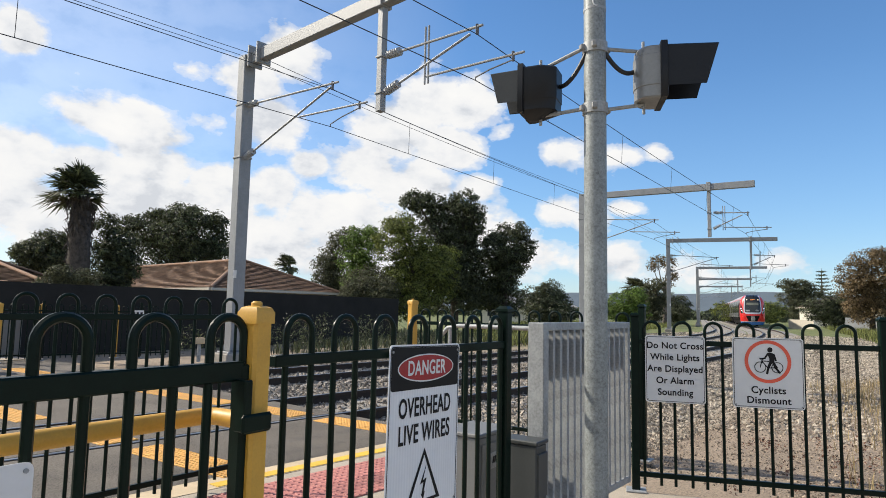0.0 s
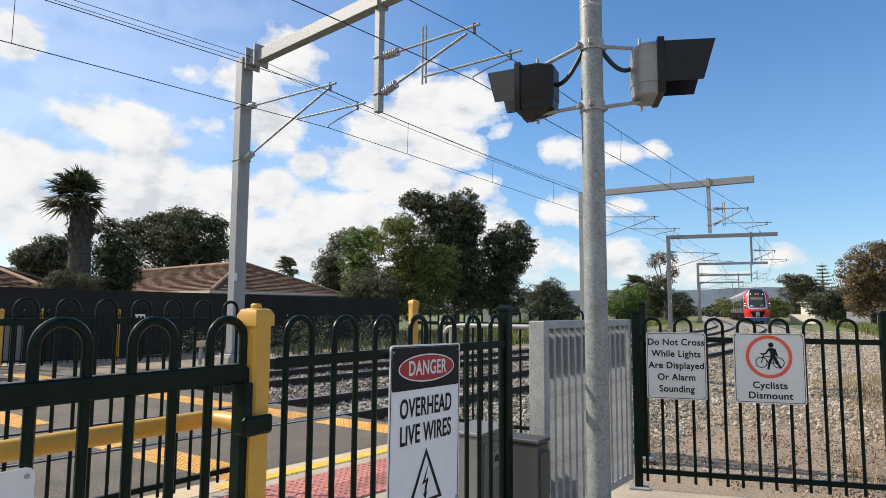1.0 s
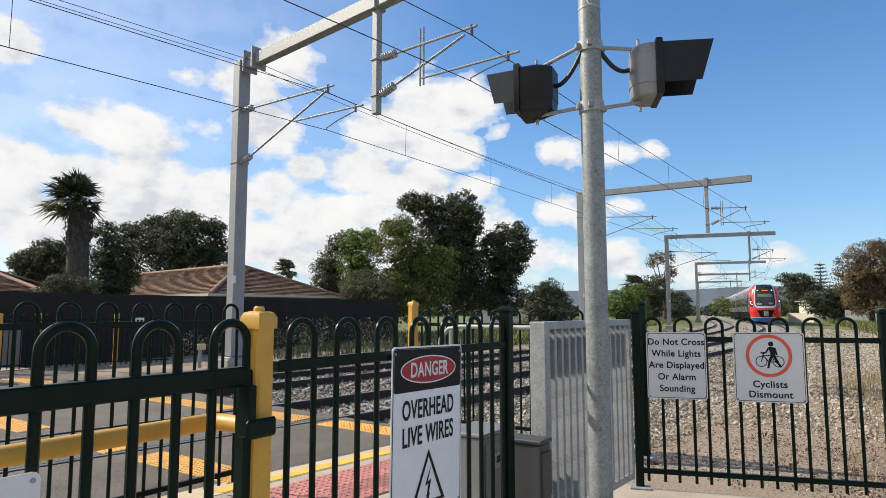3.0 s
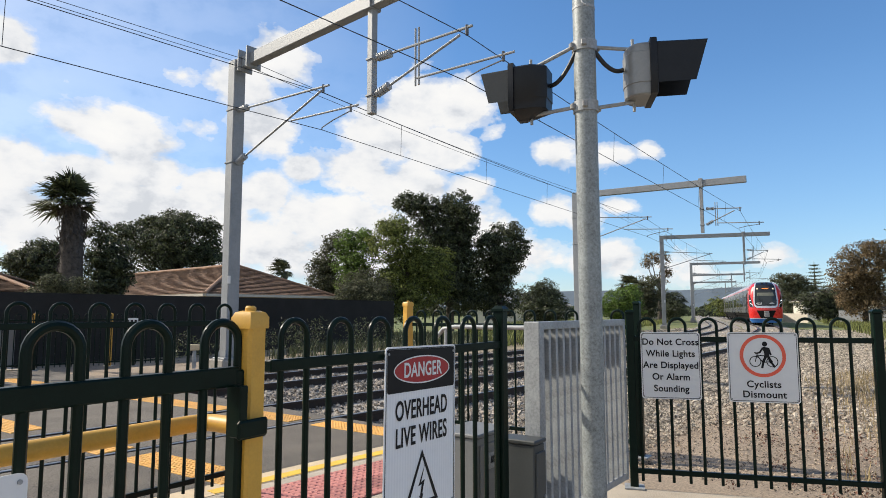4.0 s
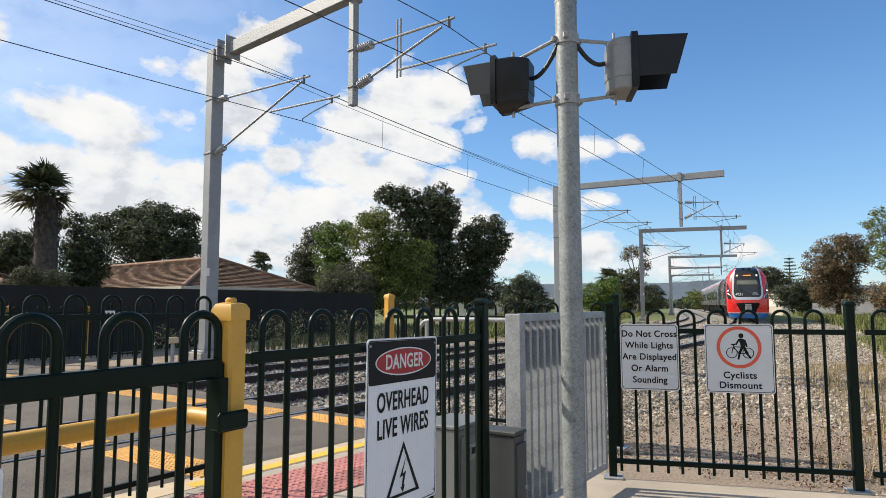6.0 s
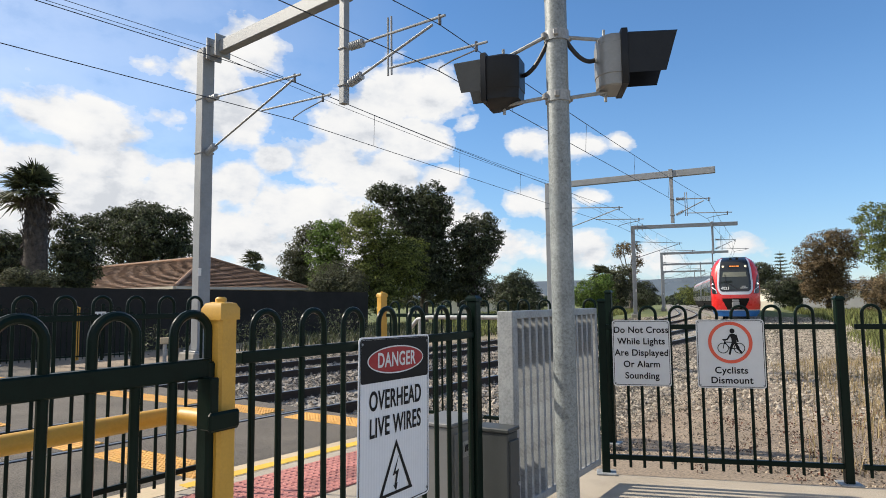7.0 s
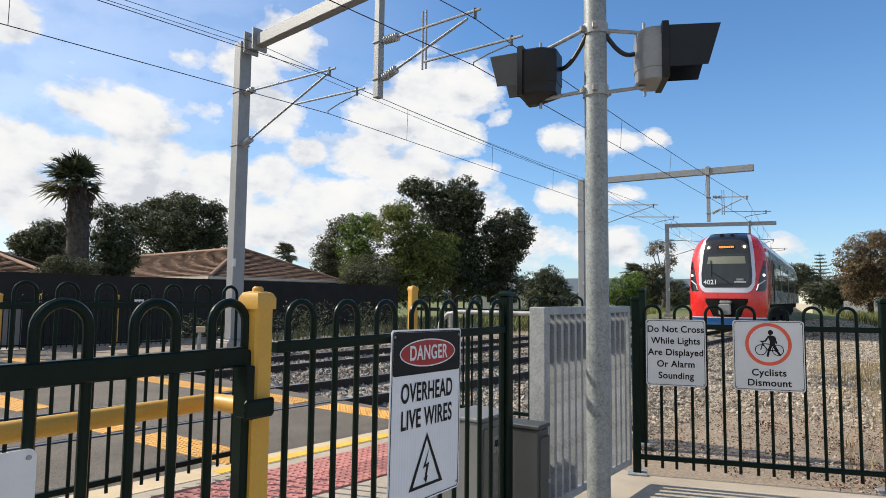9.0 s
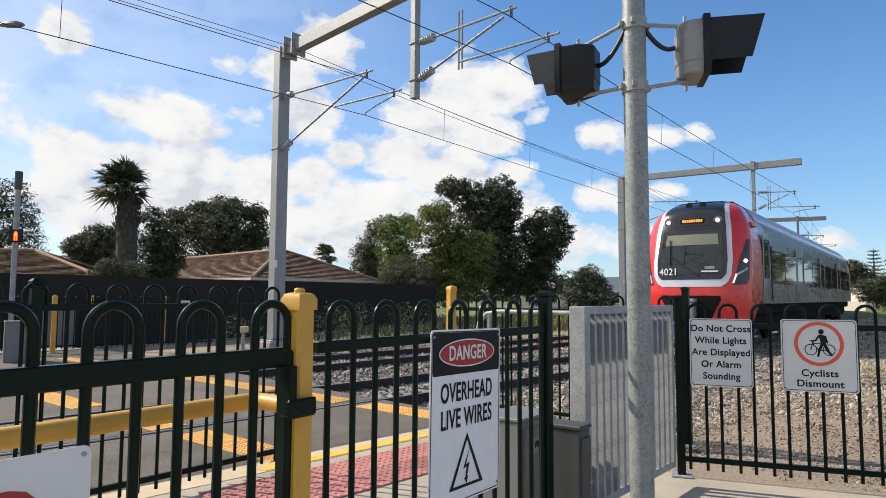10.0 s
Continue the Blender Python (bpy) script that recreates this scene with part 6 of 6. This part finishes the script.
    for z, k in ((0.26, 0.86), (0.45, 0.95), (0.64, 0.985)):
        ring = [(nose(y * 0.98, 1.0) - (0.7 - z) * 0.25 - 0.02, y * k, z) for y in [-1.45 + 2.9 * j / 20 for j in range(21)]]
        rings.append(ring + [(-1.6, 1.45 * k, z), (-1.6, -1.45 * k, z)])
    ap.loft(rings)
    part("apron", ap, "train_blue", t, "blue lower apron")
    st = Build()
    st.loft([[(nose(y * 0.98, 1.0) - 0.0, y * 1.004, z) for y in [-1.45 + 2.9 * j / 20 for j in range(21)]] for z in (0.645, 0.69)], cap=False, closed=False)
    part("apron_stripe", st, "train_silver", t)
    return t


CARS = [car(True), car(False), car(False)]
done = set()
for c in CARS:
    for o in c.children_recursive:
        if o.data.name not in done:
            done.add(o.data.name)
            o.data.transform(Matrix.Diagonal((1.10, 1.02, 1.055, 1)))
        o.location = Vector((o.location.x * 1.10, o.location.y * 1.02, o.location.z * 1.055))
def front_at(t):
    """Metres along the near track of the train's front, which gathers speed."""
    return 89.24 - 5.407 * t - 0.2355 * t * t


def car_rows(back):
    rows = []
    t = 0.0
    while t < 10.01:
        s = front_at(t) + back
        a, c = on_line(s + 4.6), on_line(s + 23.1)
        d = (a - c).normalized()
        q = a + d * 4.6 + Vector((-d.y, d.x, 0)) * 0.09
        rows.append((t, pose(q.x, q.y, 0.01, 0, 0, math.degrees(math.atan2(d.y, d.x)))))
        t += 0.5
    return rows

# ---- far side of the crossing ----
def along_fence(p, q, label, top, **kw):
    L = math.hypot(q[0] - p[0], q[1] - p[1])
    n = int(L / STEP)
    return hoop_fence(p, ang(p, q), n, tuple(2.27 * k for k in range(int(L / 2.27) + 1)), label, top, top - 0.17, 0.12, **kw)


along_fence((-15.5, 12.0), (-7.6, 17.9), "dark green hoop-topped steel fence along the far footpath", 1.42)
for px, Y in ((8, 15.2), (82, 16.4), (213, 17.4)):
    yellow_post(P(px, Y), 40, 1.42, 0.11)
cabinet((-9.9, 13.2), 40, (0.55, 0.4, 0.85), "cabinet", "light grey cabinet beside the far footpath")
cabinet(P(12, 17), 40, (0.9, 0.3, 1.0), "cabinet", "pale grey metal housing near the far fence")


def junction_post():
    q = P(361, 17.2)
    t = thing("junction_box", "small grey box on a short post beside the far track", "box", pose(q[0], q[1], -0.05, 0, 0, 30))
    part("post", Build().tube([(0, 0, 0), (0, 0, 0.5)], 0.05, 10), "galv", t)
    part("box", Build().box((0, 0, 0.56), (0.26, 0.18, 0.16), ch=0.01), "kerb", t)


junction_post()


def far_notice():
    q = P(250, 16.55)
    t = thing("notice", "small white notice on the far fence", "sign", pose(q[0], q[1], 1.22, 0, 0, 37), "warning signs")
    part("board", Build().plate(0.30, 0.16, 0.003, 0.01), "white", t)
    for k in range(3):
        flat("text_bar", round_rect(0.06, 0.06, 0.005, -0.09 + 0.09 * k, 0.0), "ink", t)


far_notice()


def far_signal():
    t = thing("pedestrian_signal", "grey signal post with a lit red pedestrian lamp", "signal", pose(-11.3, 14.75, 0))
    part("post", Build().tube([(0, 0, 0), (0, 0, 4.35)], 0.06, 14), "galv", t)
    part("cap", Build().tube([(0, 0, 4.0), (0, 0, 4.45)], 0.085, 14), "cabinet_dark", t)
    h = part("lamp_box", Build().box((0.1, -0.12, 2.85), (0.3, 0.16, 0.3), pose(0, 0, 0, 0, 0, 35), 0.02), "black", t, "black lamp box")
    b = Build()
    f = Matrix.Translation((0.16, -0.21, 2.85)) @ pose(0, 0, 0, 0, 0, 35)
    for c, s in (((0, 0, 0.075), (0.045, 0.01, 0.045)), ((0, 0, 0.02), (0.07, 0.01, 0.08)), ((-0.02, 0, -0.07), (0.025, 0.01, 0.09)), ((0.02, 0, -0.07), (0.025, 0.01, 0.09))):
        b.box(f @ Vector(c), s, pose(0, 0, 0, 0, 0, 35), 0.004)
    part("red_symbol", b, "red_lamp", h, "glowing red stop symbol")


far_signal()


def street_lamp():
    t = thing("street_lamp", "grey street lamp on a tall pole beyond the crossing", "lamp", pose(-18.6, 20.6, 0))
    part("pole", Build().tube([(0, 0, 0), (0, 0, 6), (0, 0, 10.2)], [0.11, 0.09, 0.06], 12), "galv", t)
    part("arm", Build().tube([(0, 0, 10.1), (0.8, -0.2, 10.45), (2.3, -0.5, 10.62)], 0.035, 8), "galv", t)
    part("head", Build().loft([[(x, -0.5 + y * w, 10.62 + z * h) for y, z in ((-1, 0), (-0.6, 1), (0.6, 1), (1, 0), (0.6, -0.8), (-0.6, -0.8))] for x, w, h in ((2.2, 0.06, 0.05), (2.45, 0.13, 0.09), (2.85, 0.15, 0.1), (3.05, 0.08, 0.05))]), "cabinet", t)


street_lamp()


def handrail():
    d = Vector((F4E[0] - F4[0], F4E[1] - F4[1], 0)).normalized()
    nrm = Vector((d.y, -d.x, 0)) * -0.14 if d.x < 0 else Vector((-d.y, -d.x, 0)).normalized() * 0.0 + Vector((d.y, -d.x, 0)) * 0.14
    a = Vector((*F4, 0)) + nrm
    pts = [a + d * 0.42 + Vector((0, 0, 0.95)), a + d * 0.45 + Vector((0, 0, 1.13)), a + d * 0.56 + Vector((0, 0, 1.24)), a + d * 0.72 + Vector((0, 0, 1.27)), a + d * 2.6 + Vector((0, 0, 1.27))]
    t = thing("handrail", "galvanised pipe handrail with a curved end beside the crossing", "handrail")
    part("rail", Build().tube(pts, 0.026, 12), "galv", t)
    for k in (0.6, 2.5):
        q = a + d * k
        part("leg", Build().tube([q, q + Vector((0, 0, 1.24))], 0.024, 10), "galv", t)


handrail()
line_wall(P(1395, 92), P(1440, 88), 1.1, 0.1, "wall_cream", "fascia", "cream paling fence beside the grass")
line_wall(P(1495, 70), P(1800, 60), 1.5, 0.1, "wall_pale", "roof_grey", "pale grey paling fence beside the grass")


# ---- tactile paving ----
def tactile_tile(size, n, kind, mat):
    b = Build().box((0, 0, 0.002), (size * 0.985, size * 0.985, 0.012), ch=0.002)
    for i in range(n):
        for j in range(n):
            x, y = size * ((i + 0.5) / n - 0.5), size * ((j + 0.5) / n - 0.5)
            if kind == "dot":
                r = size / n * 0.34
                b.loft([[(x + r * k * math.cos(a * 1.047), y + r * k * math.sin(a * 1.047), z) for a in range(6)] for k, z in ((1.0, 0.008), (0.7, 0.013))])
            else:
                w, l = size / n * 0.2, size / n * 0.36
                b.loft([[(x + sx * w * k, y + sy * l * k, z) for sx, sy in ((-1, -1), (1, -1), (1, 1), (-1, 1))] for k, z in ((1.0, 0.008), (0.75, 0.013))])
    return b.mesh("tile", mat)


def tactile():
    s = 0.40
    dots = tactile_tile(s, 8, "dot", "tactile_yellow")
    for name, u0, slope, n0, n1 in (("far_edge", 5.55, -0.10, 5.3, 16.5), ("near_edge", 3.15, -0.105, 5.2, 16.5)):
        t = thing("tactile_strip", "yellow-orange dimpled tactile paving strip on the asphalt", "tactile paving", kind="structure")
        n = n0
        while n < n1:
            if min(abs(n - NEAR + g), abs(n - NEAR - g), abs(n - FAR + g), abs(n - FAR - g)) > 0.26:
                q = spot(u0 + slope * (n - n0), n)
                o = part("tile", dots, "", t)
                o.matrix_basis = pose(q.x, q.y, 0.003, 0, 0, 139 + math.degrees(math.atan(slope)) * -1.0)
            n += s
    bars = tactile_tile(s, 6, "bar", "tactile_red")
    t = thing("tactile_pad", "worn red tactile paving pad at the crossing", "tactile paving", kind="structure")
    for i in range(9):
        for j in range(2):
            q = spot(2.35 + s * i, 3.98 + s * j)
            o = part("tile", bars, "", t)
            o.matrix_basis = pose(q.x, q.y, 0.003, 0, 0, 49)


tactile()


# ---- loose stone, grass, weeds ----
def inside(u, n):
    """Not on the crossing's paving."""
    return ~((u > -4.4) & (u < 5.95) & (n < 18.6))


def stones(name, count, box, size, mat, label, seed, flat_z=-0.11, keep=None, rise=None):
    rng = np.random.default_rng(seed)
    u = rng.uniform(box[0], box[1], count)
    n = rng.uniform(box[2], box[3], count)
    # thin out with distance
    ok = inside(u, n)
    x = ALONG.x * u + ACROSS.x * n
    y = ALONG.y * u + ACROSS.y * n
    fx, fy = FENCE_L
    beyond = (y - fy) - (x - fx) * (FENCE_R[1] - fy) / (FENCE_R[0] - fx)
    ok &= ((x < fx) & (n > 2.45) & (u > 5.95)) | (beyond > 0.05) | (u < -4)
    x, y, n, u = x[ok], y[ok], n[ok], u[ok]
    m = len(x)
    z = np.maximum(flat_z, -0.05 - 0.14 * np.clip((n - 2.7) / 0.9, 0, 1))
    if rise is not None:
        for c in (NEAR, FAR):
            d = np.abs(n - c)
            z = np.maximum(z, np.where(d < 1.7, -0.15, np.where(d < 2.4, -0.15 - (d - 1.7) * 0.1, -0.3)))
    base = np.array([[1, 0, 0], [0, 1, 0], [-1, 0, 0], [0, -1, 0], [0.1, 0.1, 0.8], [-0.1, 0, -0.7]], float)
    r = size * (0.5 + 0.9 * rng.random(m) ** 1.5)
    v = base[None] * (0.65 + 0.7 * rng.random((m, 6, 1))) + rng.normal(scale=0.12, size=(m, 6, 3))
    ca, sa = np.cos(rng.uniform(0, 6.28, m)), np.sin(rng.uniform(0, 6.28, m))
    tl = rng.normal(scale=0.5, size=m)
    vx = v[..., 0] * ca[:, None] - v[..., 1] * sa[:, None]
    vy = v[..., 0] * sa[:, None] + v[..., 1] * ca[:, None]
    vz = v[..., 2] + vx * tl[:, None]
    V = np.stack([vx * r[:, None] + x[:, None], vy * r[:, None] + y[:, None], vz * r[:, None] + (z + r * 0.25)[:, None]], 2).reshape(-1, 3)
    F = np.array([[0, 1, 4], [1, 2, 4], [2, 3, 4], [3, 0, 4], [1, 0, 5], [2, 1, 5], [3, 2, 5], [0, 3, 5]])
    faces = (np.arange(m)[:, None, None] * 6 + F[None]).reshape(-1, 3)
    return solid(name, scatter_mesh(name, V, faces, [mat]), "", label, "stones", kind="stuff")


# brake-dust brown, with the shade between the stones darkened into the colour
M["track_stone"] = material("brake_dusted_ballast", (0.25, 0.215, 0.175), 0.92, 0, 0.5, 2, 0.004, 60, per_island=0.5)
M["pebble"] = material("brown_pebbles", (0.31, 0.245, 0.18), 0.92, 0, 0.5, 2, 0.003, 60, per_island=0.6)
stones("ballast", 54000, (4.0, 27.0, 5.2, 15.4), 0.036, "track_stone", "loose crushed grey ballast between the rails", 1, -0.18, rise=True)
stones("ballast", 24000, (27.0, 62.0, 2.0, 22.0), 0.06, "stone", "loose crushed grey ballast further along the line", 4, -0.18)
stones("shoulder_stones", 46000, (3.0, 20.0, 3.0, 5.6), 0.026, "stone", "scattered pale stones beside the tracks", 2, -0.17)
stones("shoulder_stones", 36000, (9.0, 34.0, -1.5, 5.6), 0.026, "stone", "scattered pale stones further along the tracks", 6, -0.13)
stones("gravel", 40000, (1.5, 11.0, -3.0, 3.3), 0.0095, "pebble", "fine brown gravel behind the fence", 3, -0.05)
stones("ballast", 9000, (-12.0, -4.4, 4.0, 17.0), 0.042, "track_stone", "loose grey ballast beside the asphalt", 5, -0.17)


def blades(name, spots, height, mat, label, seed, per=7, spread=0.05, width=0.006):
    """Tufts of narrow bent blades at the spots."""
    rng = np.random.default_rng(seed)
    S = np.repeat(np.asarray(spots, float), per, axis=0)
    m = len(S)
    S[:, :2] += rng.normal(scale=spread, size=(m, 2))
    h = height * (0.5 + 0.8 * rng.random(m))
    a = rng.uniform(0, 6.28, m)
    lean = h * rng.uniform(0.1, 0.7, m)
    w = width * (0.7 + 0.6 * rng.random(m))
    dx, dy = np.cos(a), np.sin(a)
    z0 = np.array([ground_level(float(q[0]), float(q[1])) for q in S])
    p0 = np.stack([S[:, 0] - dy * w, S[:, 1] + dx * w, z0], 1)
    p1 = np.stack([S[:, 0] + dy * w, S[:, 1] - dx * w, z0], 1)
    q0 = np.stack([S[:, 0] + dx * lean * 0.4 + dy * w * 0.8, S[:, 1] + dy * lean * 0.4 - dx * w * 0.8, z0 + h * 0.65], 1)
    q1 = np.stack([S[:, 0] + dx * lean * 0.4 - dy * w * 0.8, S[:, 1] + dy * lean * 0.4 + dx * w * 0.8, z0 + h * 0.65], 1)
    t = np.stack([S[:, 0] + dx * lean, S[:, 1] + dy * lean, z0 + h], 1)
    V = np.stack([p0, p1, q0, q1, t], 1).reshape(-1, 3)
    i = np.arange(m)[:, None] * 5
    faces = (i + np.array([[0, 1, 2, 3]])).tolist() + (i + np.array([[3, 2, 4]])).tolist()
    return solid(name, scatter_mesh(name, V, faces, [mat]), "", label, "grass", kind="stuff")


def grow():
    rng = np.random.default_rng(9)

    def area(count, x0, x1, y0, y1, test=None):
        q = np.stack([rng.uniform(x0, x1, count), rng.uniform(y0, y1, count)], 1)
        return q[test(q)] if test is not None else q
    nn = lambda q: q[:, 0] * ACROSS.x + q[:, 1] * ACROSS.y
    blades("grass", area(16000, 10, 66, 17, 95, lambda q: (q[:, 0] > 5.7 + q[:, 1] * 0.545) & (q[:, 0] < 8 + q[:, 1] * 0.95)), 0.62, "grass", "long green grass beside the line", 1, 7, 0.18, 0.026)
    blades("grass", area(9000, 7, 24, 9, 26, lambda q: (q[:, 0] > 2.2 + q[:, 1] * 0.60 + 2.0 * rng.random(len(q))) & (q[:, 0] < 6 + q[:, 1] * 0.95)), 0.3, "grass", "green grass beside the gravel", 2, 6, 0.12, 0.012)
    blades("dry_grass", area(4200, 3.2, 14, 5.2, 15, lambda q: q[:, 0] > 0.5 + q[:, 1] * 0.54 + 2.6 * rng.random(len(q)) ** 1.5), 0.17, "grass_dry", "dry straw-coloured grass behind the fence", 3, 6, 0.08, 0.004)
    clumps = []
    for x, y in area(150, 1.8, 7.0, 5.0, 8.0, lambda q: (q[:, 1] > 5.95 - 0.28 * q[:, 0] + 0.12) & ((q[:, 0] > 1.2 + 0.3 * q[:, 1]) | (q[:, 1] < 6.25 - 0.28 * q[:, 0]))):
        clumps.append((x, y, ground_level(x, y) + 0.03, *((0.05 + 0.08 * rng.random(),) * 2), 0.05))
    v, f = leaf_cloud(clumps, 3000, 0.03, 31, 0.5)
    solid("weeds", scatter_mesh("weeds", v, f, ["weed"]), "", "low reddish weeds in the gravel", "weeds", kind="stuff")
    blades("grass", area(2600, -6, 14, 22, 46, lambda q: nn(q) > 17.4), 0.34, "leaf_dark", "straggling weeds at the foot of the wall", 5, 7, 0.12, 0.014)
    blades("grass", area(6500, 2, 46, 30, 95, lambda q: (q[:, 0] < -9.5 + q[:, 1] * 0.47) & (q[:, 0] > -10 + q[:, 1] * 0.25)), 0.55, "grass", "long grass beyond the far track", 6, 7, 0.15, 0.03)
    lumps = []
    for k in range(34):
        px = rng.uniform(300, 720)
        n = 20.5 + rng.uniform(-1.2, 0.6)
        Y = n / (0.669 - 0.743 * (px - 784) / 1120)
        x, y = (px - 784) / 1120 * Y, Y
        hgt = rng.uniform(0.2, 0.5) if px < 480 else rng.uniform(0.35, 0.75)
        lumps.append((x, y, hgt * 0.8, hgt * 0.9, hgt * 0.9, hgt))
    v, f = leaf_cloud(lumps, 420, 0.10, 12, 0.3)
    solid("wall_shrubs", scatter_mesh("wall_shrubs", v, f, ["leaf_dark"]), "", "straggling grey-green shrubs at the foot of the wall", "shrubs", kind="stuff")


grow()


def motions():
    for i, c in enumerate(CARS):
        walk(c, car_rows(i * 27.7))
    # wheels of the first car roll
    for w in CARS[0].children:
        if w.name.startswith("wheelset"):
            x, y, z = w.location
            times = [k / 15 for k in range(151)]
            walk(w, [(t, pose(x, y, z, 0, math.degrees((front_at(0) - front_at(t)) / 0.45), 0)) for t in times])


motions()
